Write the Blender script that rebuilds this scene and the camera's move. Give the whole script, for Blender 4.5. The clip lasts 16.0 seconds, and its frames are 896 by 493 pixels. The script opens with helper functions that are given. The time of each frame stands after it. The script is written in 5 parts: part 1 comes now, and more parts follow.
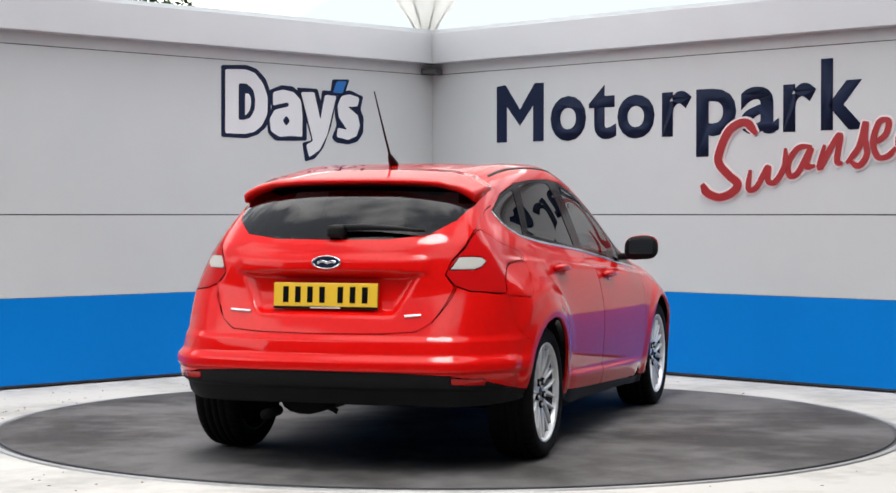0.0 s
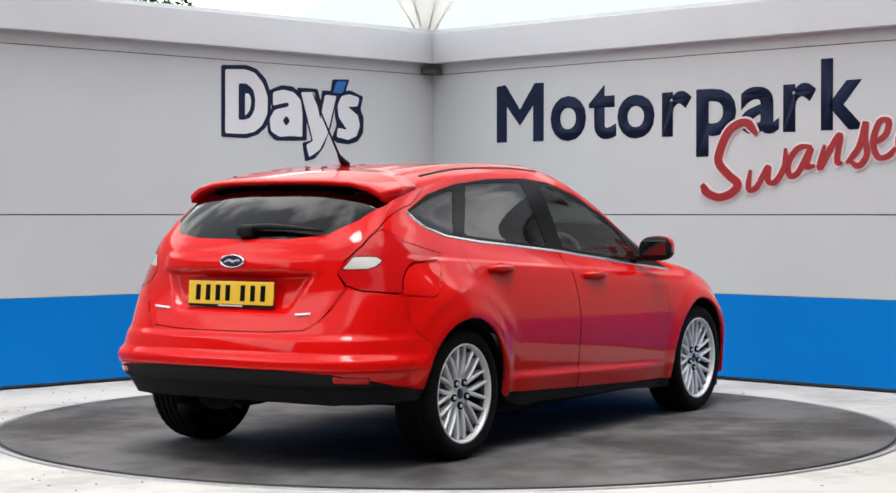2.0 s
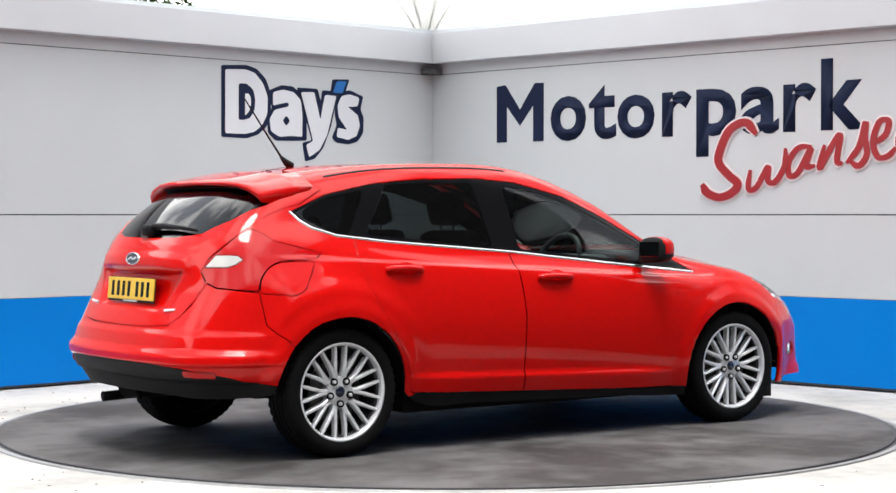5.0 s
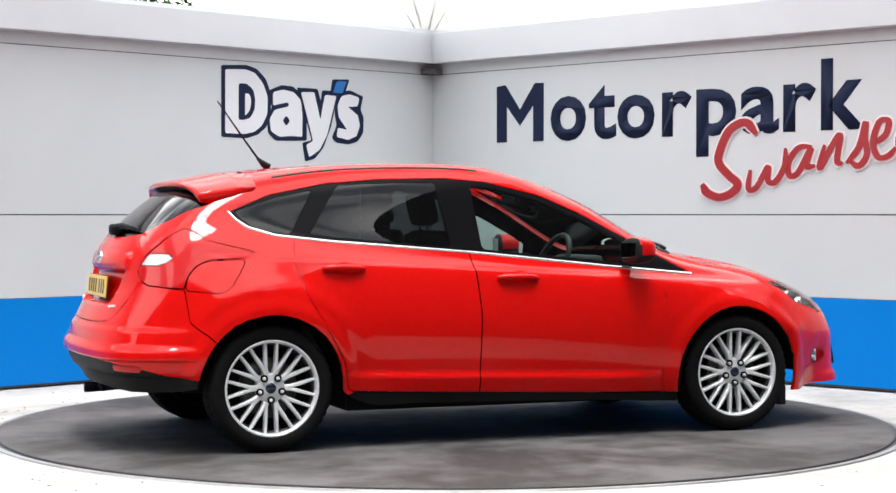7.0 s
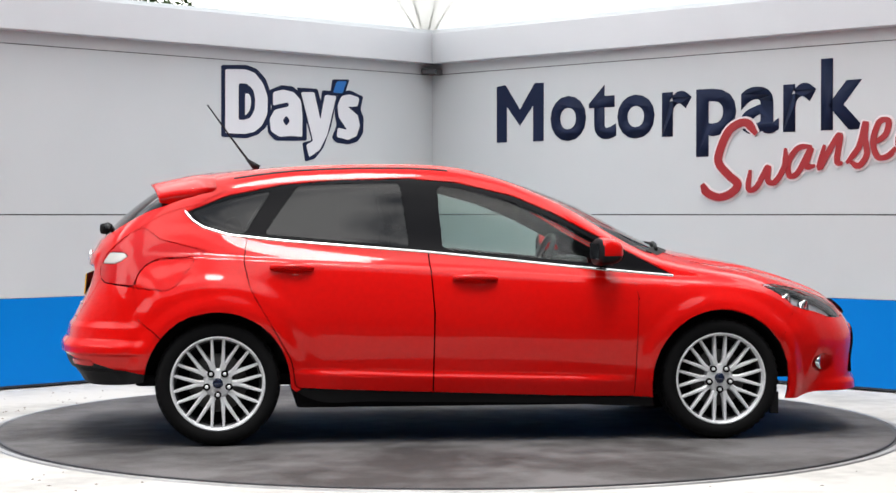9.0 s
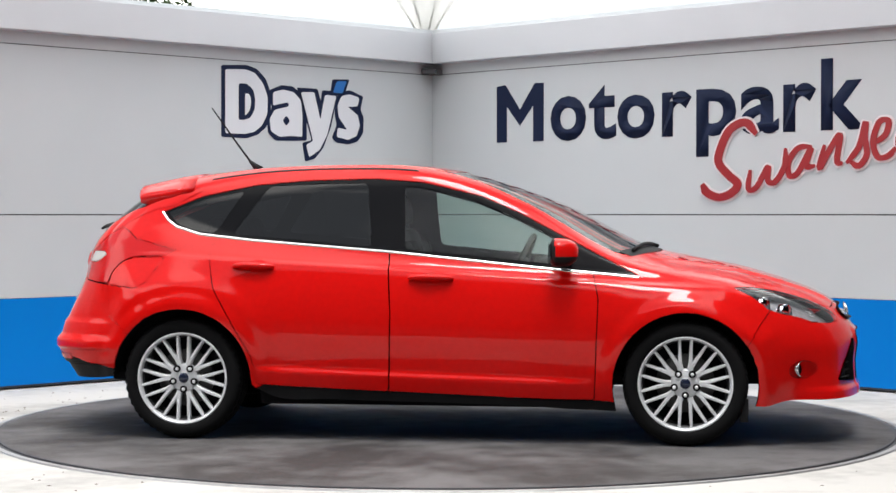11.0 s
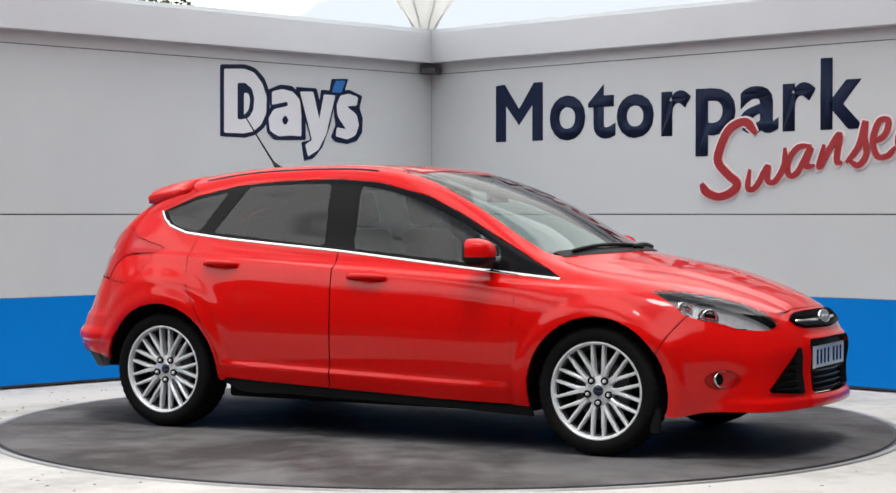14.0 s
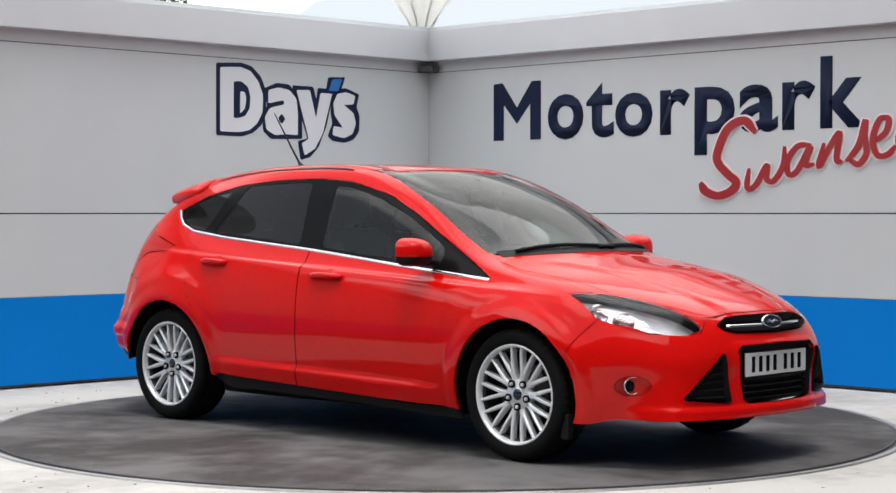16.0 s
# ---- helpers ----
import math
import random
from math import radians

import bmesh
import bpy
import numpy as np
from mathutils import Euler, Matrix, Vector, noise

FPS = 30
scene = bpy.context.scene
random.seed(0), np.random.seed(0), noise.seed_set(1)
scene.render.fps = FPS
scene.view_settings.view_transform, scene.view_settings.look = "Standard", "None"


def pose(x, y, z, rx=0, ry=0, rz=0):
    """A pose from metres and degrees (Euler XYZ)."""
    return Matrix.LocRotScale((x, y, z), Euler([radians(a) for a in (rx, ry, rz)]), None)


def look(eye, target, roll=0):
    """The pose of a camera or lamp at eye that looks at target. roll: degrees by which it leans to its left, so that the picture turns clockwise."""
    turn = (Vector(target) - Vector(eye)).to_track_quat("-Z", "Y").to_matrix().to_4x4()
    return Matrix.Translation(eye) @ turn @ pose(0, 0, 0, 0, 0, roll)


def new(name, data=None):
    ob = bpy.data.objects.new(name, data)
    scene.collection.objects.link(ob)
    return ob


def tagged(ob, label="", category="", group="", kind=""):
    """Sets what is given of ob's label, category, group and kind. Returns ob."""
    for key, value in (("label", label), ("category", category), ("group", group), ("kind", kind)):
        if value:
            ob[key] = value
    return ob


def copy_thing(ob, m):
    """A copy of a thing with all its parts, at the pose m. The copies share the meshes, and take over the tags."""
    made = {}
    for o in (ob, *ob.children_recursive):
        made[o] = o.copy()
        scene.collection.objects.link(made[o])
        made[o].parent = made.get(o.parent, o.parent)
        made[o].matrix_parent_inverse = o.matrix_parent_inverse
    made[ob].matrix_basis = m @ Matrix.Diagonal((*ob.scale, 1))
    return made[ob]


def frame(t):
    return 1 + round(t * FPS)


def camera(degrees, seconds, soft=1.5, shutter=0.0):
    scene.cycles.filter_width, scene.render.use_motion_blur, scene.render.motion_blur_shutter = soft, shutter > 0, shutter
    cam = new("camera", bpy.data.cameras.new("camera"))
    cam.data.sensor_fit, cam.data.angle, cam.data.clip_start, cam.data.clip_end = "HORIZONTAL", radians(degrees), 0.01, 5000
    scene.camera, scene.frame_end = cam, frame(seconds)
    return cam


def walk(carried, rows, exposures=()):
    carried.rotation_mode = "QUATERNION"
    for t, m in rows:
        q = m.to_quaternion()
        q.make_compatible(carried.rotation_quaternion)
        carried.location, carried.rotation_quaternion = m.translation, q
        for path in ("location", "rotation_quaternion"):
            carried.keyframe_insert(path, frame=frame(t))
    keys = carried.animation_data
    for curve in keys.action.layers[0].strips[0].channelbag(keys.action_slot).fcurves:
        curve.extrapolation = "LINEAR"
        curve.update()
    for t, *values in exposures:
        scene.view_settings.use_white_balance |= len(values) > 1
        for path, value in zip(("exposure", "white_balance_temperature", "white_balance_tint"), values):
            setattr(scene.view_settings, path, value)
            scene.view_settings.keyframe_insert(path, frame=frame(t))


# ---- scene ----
# camera: on a tripod before the turntable, creeping in a little at the end
EYE_Y, EYE_Z, YAW, PITCH = -10.413, 1.194, 0.00108, 0.01785


def aim(forward, yaw, pitch):
    y, p = YAW + yaw, PITCH + pitch
    eye = Vector((0, EYE_Y + forward, EYE_Z))
    return look(eye, eye + Vector((math.sin(y) * math.cos(p), math.cos(y) * math.cos(p), -math.sin(p))))


cam = camera(27.667, 16.0, soft=1.5)
walk(cam, [(0.0, aim(0, 0, 0)), (6.0, aim(0, 0, 0)), (13.0, aim(0, 0, 0)), (14.5, aim(0.032, 0.0009, 0.00042)),
           (16.0, aim(0.097, 0.00191, 0.00069))],
     exposures=[(0.0, 0.55), (1.5, 0.55), (3.5, 0.68), (5.2, 0.86), (7.0, 0.97), (9.0, 0.78), (11.0, 0.68), (12.5, 0.60), (14.5, 0.43), (16.0, 0.43)])

# the car and the turntable turn together: seconds and degrees
TURN = [(0.0, 71.74), (1.5, 60.81), (3.5, 46.35), (7.0, 21.07), (9.0, 6.75), (12.5, -17.82), (14.5, -32.17), (16.0, -43.23)]
CAR_X, CAR_Y = 0.0327, -0.0688

# ---- light: bright overcast sky with a weak, wide sun ----
SUN_EL, SUN_AZ = 74.0, 175.0
world = bpy.data.worlds.new("overcast_sky")
scene.world = world
world.use_nodes = True
wn, wl = world.node_tree.nodes, world.node_tree.links
wn.clear()
w_out = wn.new("ShaderNodeOutputWorld")
w_mix = wn.new("ShaderNodeMixShader")
w_sky = wn.new("ShaderNodeTexSky")
w_sky.sky_type = "NISHITA"
w_sky.sun_disc = False
w_sky.sun_elevation, w_sky.sun_rotation = radians(SUN_EL), radians(SUN_AZ)
w_bg1, w_bg2 = wn.new("ShaderNodeBackground"), wn.new("ShaderNodeBackground")
w_bg1.inputs["Strength"].default_value = 0.10
w_tc, w_map, w_noise, w_ramp = (wn.new("ShaderNodeTexCoord"), wn.new("ShaderNodeMapping"), wn.new("ShaderNodeTexNoise"),
                                wn.new("ShaderNodeValToRGB"))
w_map.inputs["Scale"].default_value = (1.0, 1.0, 2.6)
w_noise.inputs["Scale"].default_value, w_noise.inputs["Detail"].default_value = 2.4, 6
w_ramp.color_ramp.elements[0].position, w_ramp.color_ramp.elements[1].position = 0.45, 0.555
w_ramp.color_ramp.elements[0].color, w_ramp.color_ramp.elements[1].color = (0.68, 0.72, 0.78, 1), (2.60, 2.58, 2.53, 1)
w_bg2.inputs["Strength"].default_value = 1.0
w_mix.inputs[0].default_value = 0.88
wl.new(w_tc.outputs["Generated"], w_map.inputs["Vector"])
wl.new(w_map.outputs[0], w_noise.inputs["Vector"])
wl.new(w_noise.outputs[0], w_ramp.inputs[0])
wl.new(w_ramp.outputs[0], w_bg2.inputs["Color"])
wl.new(w_sky.outputs[0], w_bg1.inputs["Color"])
wl.new(w_bg1.outputs[0], w_mix.inputs[1])
wl.new(w_bg2.outputs[0], w_mix.inputs[2])
wl.new(w_mix.outputs[0], w_out.inputs["Surface"])
sun = new("sun", bpy.data.lights.new("sun", "SUN"))
sun.data.energy, sun.data.angle, sun.data.color = 1.35, radians(16), (1.0, 0.985, 0.97)
sun.matrix_world = look((0, 0, 0), (-math.cos(radians(SUN_EL)) * math.sin(radians(SUN_AZ)),
                                    -math.cos(radians(SUN_EL)) * math.cos(radians(SUN_AZ)), -math.sin(radians(SUN_EL))))


# ---- materials ----
def mat(name, colour, rough=0.5, metal=0.0, var=0.0, scale=8.0, bump=0.0, bump_scale=120.0, coat=0.0, dark=None, spec=0.5,
        transmission=0.0, emission=0.0, coat_rough=0.03, low_at=0.52, high_at=0.82):
    """A principled material: colour broken up at two scales, a fine bump, and a clear coat where it has one."""
    m = bpy.data.materials.new(name)
    m.use_nodes = True
    nt = m.node_tree
    b = nt.nodes["Principled BSDF"]
    rgba = (*colour, 1)
    b.inputs["Base Color"].default_value = rgba
    b.inputs["Roughness"].default_value, b.inputs["Metallic"].default_value = rough, metal
    b.inputs["Specular IOR Level"].default_value = spec
    b.inputs["Coat Weight"].default_value, b.inputs["Coat Roughness"].default_value, b.inputs["Coat IOR"].default_value = coat, coat_rough, 1.33
    b.inputs["Transmission Weight"].default_value = transmission
    if emission:
        b.inputs["Emission Color"].default_value, b.inputs["Emission Strength"].default_value = rgba, emission
    tc = nt.nodes.new("ShaderNodeTexCoord")
    if var:
        low = dark or tuple(c * (1 - var) for c in colour)
        n1, n2, add = nt.nodes.new("ShaderNodeTexNoise"), nt.nodes.new("ShaderNodeTexNoise"), nt.nodes.new("ShaderNodeMath")
        n1.inputs["Scale"].default_value, n1.inputs["Detail"].default_value = scale * 0.12, 8
        n2.inputs["Scale"].default_value, n2.inputs["Detail"].default_value = scale, 5
        add.operation = "MULTIPLY_ADD"
        add.inputs[1].default_value = 0.35
        ramp = nt.nodes.new("ShaderNodeValToRGB")
        ramp.color_ramp.elements[0].position, ramp.color_ramp.elements[1].position = low_at, high_at
        ramp.color_ramp.elements[0].color, ramp.color_ramp.elements[1].color = (*low, 1), rgba
        for n in (n1, n2):
            nt.links.new(tc.outputs["Object"], n.inputs["Vector"])
        nt.links.new(n2.outputs[0], add.inputs[0])
        nt.links.new(n1.outputs[0], add.inputs[2])
        nt.links.new(add.outputs[0], ramp.inputs[0])
        last = ramp.outputs[0]
        nt.links.new(last, b.inputs["Base Color"])
        mr = nt.nodes.new("ShaderNodeMapRange")
        mr.inputs["To Min"].default_value, mr.inputs["To Max"].default_value = max(rough - 0.08, 0), min(rough + 0.08, 1)
        nt.links.new(n2.outputs[0], mr.inputs[0])
        nt.links.new(mr.outputs[0], b.inputs["Roughness"])
    if bump:
        n3, bp = nt.nodes.new("ShaderNodeTexNoise"), nt.nodes.new("ShaderNodeBump")
        n3.inputs["Scale"].default_value, n3.inputs["Detail"].default_value = bump_scale, 4
        bp.inputs["Strength"].default_value, bp.inputs["Distance"].default_value = bump, 0.01
        nt.links.new(tc.outputs["Object"], n3.inputs["Vector"])
        nt.links.new(n3.outputs[0], bp.inputs["Height"])
        nt.links.new(bp.outputs[0], b.inputs["Normal"])
    return m


def glass(name, tint, rough=0.0):
    """Thin glazing: sees straight through with a tint, and mirrors by its Fresnel gloss."""
    m = bpy.data.materials.new(name)
    m.use_nodes = True
    nt = m.node_tree
    nt.nodes.remove(nt.nodes["Principled BSDF"])
    tr, gl, mx, fr = (nt.nodes.new("ShaderNodeBsdfTransparent"), nt.nodes.new("ShaderNodeBsdfGlossy"),
                      nt.nodes.new("ShaderNodeMixShader"), nt.nodes.new("ShaderNodeFresnel"))
    tr.inputs[0].default_value = (*tint, 1)
    gl.inputs["Roughness"].default_value = rough
    gl.inputs[0].default_value = (1, 1, 1, 1)
    fr.inputs["IOR"].default_value = 1.40
    nt.links.new(fr.outputs[0], mx.inputs[0])
    nt.links.new(tr.outputs[0], mx.inputs[1])
    nt.links.new(gl.outputs[0], mx.inputs[2])
    nt.links.new(mx.outputs[0], nt.nodes["Material Output"].inputs["Surface"])
    return m


M_PAINT = mat("red_car_paint", (0.60, 0.003, 0.002), 0.35, 0.0, coat=1.0, spec=0.02, var=0.06, scale=300)
M_CONCRETE = mat("pale_concrete", (0.49, 0.475, 0.45), 0.85, low_at=0.52, high_at=0.74, var=0.32, scale=9.0, bump=0.25, bump_scale=90)
M_ASPHALT = mat("dark_asphalt", (0.055, 0.055, 0.058), 0.85, var=0.3, scale=12.0, bump=0.3, bump_scale=120)
M_WALL = mat("pale_grey_cladding", (0.545, 0.570, 0.583), 0.45, var=0.05, scale=2.5, bump=0.02, bump_scale=40)
M_FASCIA = mat("pale_grey_fascia", (0.53, 0.547, 0.572), 0.45, var=0.06, scale=3.0)
# for the added walls out of view that block light and darken reflections
M_DARKWALL = mat("dark_grey_building_front", (0.075, 0.075, 0.08), 0.7, var=0.3, scale=1.5)
M_BLUE = mat("blue_wall_paint", (0.0, 0.185, 0.60), 0.45, var=0.06, scale=3.0, spec=0.1)
M_DARKLINE = mat("dark_joint_seal", (0.05, 0.05, 0.055), 0.7)
M_JOINT = mat("grey_joint_seal", (0.06, 0.06, 0.065), 0.7)
M_TURN = mat("dark_rubber_deck", (0.122, 0.116, 0.116), 0.72, low_at=0.56, high_at=0.76, spec=0.25, dark=(0.040, 0.036, 0.035), var=0.6, scale=7.0, bump=0.25, bump_scale=150)
M_STEEL = mat("dull_steel_ring", (0.42, 0.42, 0.42), 0.5, 0.6, var=0.3, scale=20)
M_NAVY = mat("navy_sign_vinyl", (0.004, 0.010, 0.038), 0.6, spec=0.2)
M_SIGNRED = mat("red_sign_vinyl", (0.31, 0.010, 0.014), 0.35)
M_SIGNBLUE = mat("bright_blue_sign_vinyl", (0.01, 0.14, 0.45), 0.35)
M_SIGNWHITE = mat("white_sign_vinyl", (0.66, 0.67, 0.70), 0.4)
M_PALEPINK = mat("pale_sign_outline", (0.75, 0.68, 0.69), 0.4)
M_CANOPY = mat("white_membrane", (0.85, 0.85, 0.83), 0.6, var=0.04, scale=3.0)
_nt = M_CANOPY.node_tree
_tl, _mx = _nt.nodes.new("ShaderNodeBsdfTranslucent"), _nt.nodes.new("ShaderNodeMixShader")
_tl.inputs[0].default_value, _mx.inputs[0].default_value = (0.85, 0.85, 0.83, 1), 0.55
_nt.links.new(_nt.nodes["Principled BSDF"].outputs[0], _mx.inputs[1])
_nt.links.new(_tl.outputs[0], _mx.inputs[2])
_nt.links.new(_mx.outputs[0], _nt.nodes["Material Output"].inputs["Surface"])
M_LEAF = mat("green_leaves", (0.06, 0.11, 0.025), 0.55, var=0.5, scale=6.0)
M_BARK = mat("brown_bark", (0.12, 0.085, 0.06), 0.85, var=0.4, scale=20, bump=0.4)
M_BLACK = mat("black_plastic", (0.010, 0.010, 0.011), 0.55, spec=0.15, var=0.2, scale=60, bump=0.05, bump_scale=400)
M_GLOSSBLACK = mat("gloss_black_trim", (0.006, 0.006, 0.007), 0.15, spec=0.07)
M_INNER = mat("dark_inner_lining", (0.006, 0.006, 0.007), 0.9, spec=0.1)
M_MIRROR = mat("dark_mirror_glass", (0.22, 0.23, 0.25), 0.05, 1.0)
M_CHROME = mat("chrome", (0.85, 0.85, 0.86), 0.10, 1.0)
M_TYRE = mat("black_tyre_rubber", (0.006, 0.006, 0.0065), 0.75, spec=0.1, var=0.3, scale=30, bump=0.1, bump_scale=300)
M_ALLOY = mat("silver_alloy", (0.78, 0.79, 0.81), 0.30, 0.3, var=0.06, scale=90)
# alloy with the shade behind the spokes put into its colour
M_BARREL = mat("shaded_alloy_barrel", (0.05, 0.05, 0.053), 0.45, 0.6, var=0.2, scale=60)
M_DISC = mat("brake_disc_steel", (0.10, 0.097, 0.094), 0.5, 0.7, var=0.3, scale=50)
M_SEAT = mat("dark_seat_cloth", (0.055, 0.056, 0.060), 0.9, var=0.3, scale=80, bump=0.2, bump_scale=500)
M_DASH = mat("dark_grey_dashboard", (0.035, 0.036, 0.04), 0.6, var=0.2, scale=60)
M_LINING = mat("pale_headlining", (0.42, 0.41, 0.39), 0.9, var=0.1, scale=40)
M_GLASS = glass("clear_green_glass", (0.62, 0.72, 0.68))
M_PRIVACY = glass("dark_privacy_glass", (0.07, 0.075, 0.08))
M_LENS = glass("clear_lamp_lens", (0.92, 0.93, 0.95))
M_REDLENS = mat("red_lamp_lens", (0.46, 0.003, 0.004), 0.10, coat=0.8, spec=0.1)
M_WHITELENS = mat("clear_white_lamp_lens", (0.50, 0.48, 0.45), 0.08, coat=1.0)
M_REFLECTOR = mat("bright_reflector", (0.70, 0.71, 0.73), 0.22, 0.3, var=0.5, scale=30)
M_PLATE_Y = mat("yellow_plate", (0.75, 0.47, 0.03), 0.35, coat=0.4)
M_PLATE_W = mat("white_plate", (0.66, 0.68, 0.70), 0.35, coat=0.4)
M_BADGE = mat("dark_blue_badge", (0.006, 0.012, 0.035), 0.15, coat=0.8)


# ---- mesh helpers ----
def part(name, bm, material, parent=None, label="", smooth=False):
    """Link a bmesh as ONE mesh object, under a thing or a part."""
    me = bpy.data.meshes.new(name)
    bm.to_mesh(me)
    bm.free()
    for m in material if isinstance(material, (list, tuple)) else (material,):
        me.materials.append(m)
    if smooth:
        me.polygons.foreach_set("use_smooth", [True] * len(me.polygons))
    ob = new(name, me)
    if parent is not None:
        ob.parent = parent
    return tagged(ob, label)


def box(bm, x0, y0, z0, x1, y1, z1, bevel=0.0, m=None):
    r = bmesh.ops.create_cube(bm, size=1, matrix=Matrix.LocRotScale(((x0 + x1) / 2, (y0 + y1) / 2, (z0 + z1) / 2), None,
                                                                    (x1 - x0, y1 - y0, z1 - z0)))
    vs = r["verts"]
    if bevel:
        es = list({e for v in vs for e in v.link_edges})
        vs = bmesh.ops.bevel(bm, geom=es, offset=bevel, segments=2, affect="EDGES", profile=0.6)["verts"]
        vs = list({v for v in vs} | {v for v in r["verts"] if v.is_valid})
    if m is not None:
        bmesh.ops.transform(bm, matrix=m, verts=vs)
    return vs


def lathe(bm, profile, steps=48, axis="Y"):
    """Turn a profile of (radius, along) about an axis, closed on itself where it starts and ends alike."""
    rings = []
    for i in range(steps):
        a = 2 * math.pi * i / steps
        c, s = math.cos(a), math.sin(a)
        rings.append([bm.verts.new((r * c, t, r * s) if axis == "Y" else (r * c, r * s, t)) for r, t in profile])
    for i in range(steps):
        p, q = rings[i], rings[(i + 1) % steps]
        for k in range(len(profile) - 1):
            bm.faces.new((p[k], p[k + 1], q[k + 1], q[k]))
    bmesh.ops.remove_doubles(bm, verts=bm.verts, dist=1e-5)
    bmesh.ops.recalc_face_normals(bm, faces=bm.faces)


def tube(bm, pts, radius, sides=8, flat=1.0, taper=None):
    """A round or flattened bar along a line of points."""
    pts = [Vector(p) for p in pts]
    rings = []
    for i, p in enumerate(pts):
        d = (pts[min(i + 1, len(pts) - 1)] - pts[max(i - 1, 0)]).normalized()
        a = d.cross(Vector((0, 0, 1)) if abs(d.z) < 0.9 else Vector((1, 0, 0))).normalized()
        b = a.cross(d)
        r = radius * (taper[i] if taper else 1)
        rings.append([bm.verts.new(p + (a * math.cos(t) + b * math.sin(t) * flat) * r)
                      for t in (2 * math.pi * k / sides for k in range(sides))])
    for p, q in zip(rings, rings[1:]):
        for k in range(sides):
            bm.faces.new((p[k], p[(k + 1) % sides], q[(k + 1) % sides], q[k]))
    bm.faces.new(rings[0][::-1])
    bm.faces.new(rings[-1])
    bmesh.ops.recalc_face_normals(bm, faces=bm.faces)


def prism(bm, outline, depth, m=None):
    """Extrude an outline of (x, y) by depth along z, then place it by m."""
    lo = [bm.verts.new((x, y, 0)) for x, y in outline]
    hi = [bm.verts.new((x, y, depth)) for x, y in outline]
    n = len(outline)
    fs = [bm.faces.new(lo[::-1]), bm.faces.new(hi)] + [bm.faces.new((lo[i], lo[(i + 1) % n], hi[(i + 1) % n], hi[i])) for i in range(n)]
    bmesh.ops.recalc_face_normals(bm, faces=fs)
    if m is not None:
        bmesh.ops.transform(bm, matrix=m, verts=lo + hi)
    return fs


# ---- the large structure ----
CORNER = Vector((-0.115, 4.92, 0))
S = math.sqrt(0.5)
LEFT_WALL = Matrix(((-S, 0, S, CORNER.x), (-S, 0, -S, CORNER.y), (0, 1, 0, 0), (0, 0, 0, 1)))    # x along the wall from the corner, y up, z out of it
RIGHT_WALL = Matrix(((S, 0, -S, CORNER.x), (-S, 0, -S, CORNER.y), (0, 1, 0, 0), (0, 0, 0, 1)))


def round_sheet(bm, radii, z, n=96):
    rings = [[bm.verts.new((r * math.cos(2 * math.pi * i / n), r * math.sin(2 * math.pi * i / n), z)) for i in range(n)] for r in radii]
    c = bm.verts.new((0, 0, z))
    for i in range(n):
        bm.faces.new((c, rings[0][i], rings[0][(i + 1) % n]))
        for a, b in zip(rings, rings[1:]):
            bm.faces.new((a[i], b[i], b[(i + 1) % n], a[(i + 1) % n]))
    return rings


def ground():
    # unseen past the apron; made dark so the doors mirror less light
    bm = bmesh.new()
    round_sheet(bm, [4.5, 7, 12, 30, 120, 600], -0.030)
    tagged(part("ground", bm, M_ASPHALT), "dark asphalt forecourt beyond the concrete apron", "ground", kind="structure")
    bm = bmesh.new()
    rings = round_sheet(bm, [2.50, 3.2, 4.3, 5.0], -0.012)
    low = [bm.verts.new((v.co.x, v.co.y, -0.030)) for v in rings[-1]]
    for i in range(len(low)):
        j = (i + 1) % len(low)
        bm.faces.new((rings[-1][i], low[i], low[j], rings[-1][j]))
    tagged(part("pavement", bm, M_CONCRETE), "pale stained concrete apron round the turntable", "pavement", kind="structure")
    bm = bmesh.new()
    lathe(bm, [(2.53, -0.012), (2.535, -0.004), (2.565, -0.004), (2.57, -0.012)], 160, "Z")
    tagged(part("trim_turntable_ring", bm, M_STEEL), "dull steel ring let into the concrete round the deck", "trim", kind="structure")
    bm = bmesh.new()
    lathe(bm, [(2.505, -0.0118), (2.505, -0.010), (2.532, -0.010), (2.532, -0.0118)], 160, "Z")
    tagged(part("trim_turntable_gap", bm, M_DARKLINE), "dark gap between turntable and concrete", "trim", kind="structure")


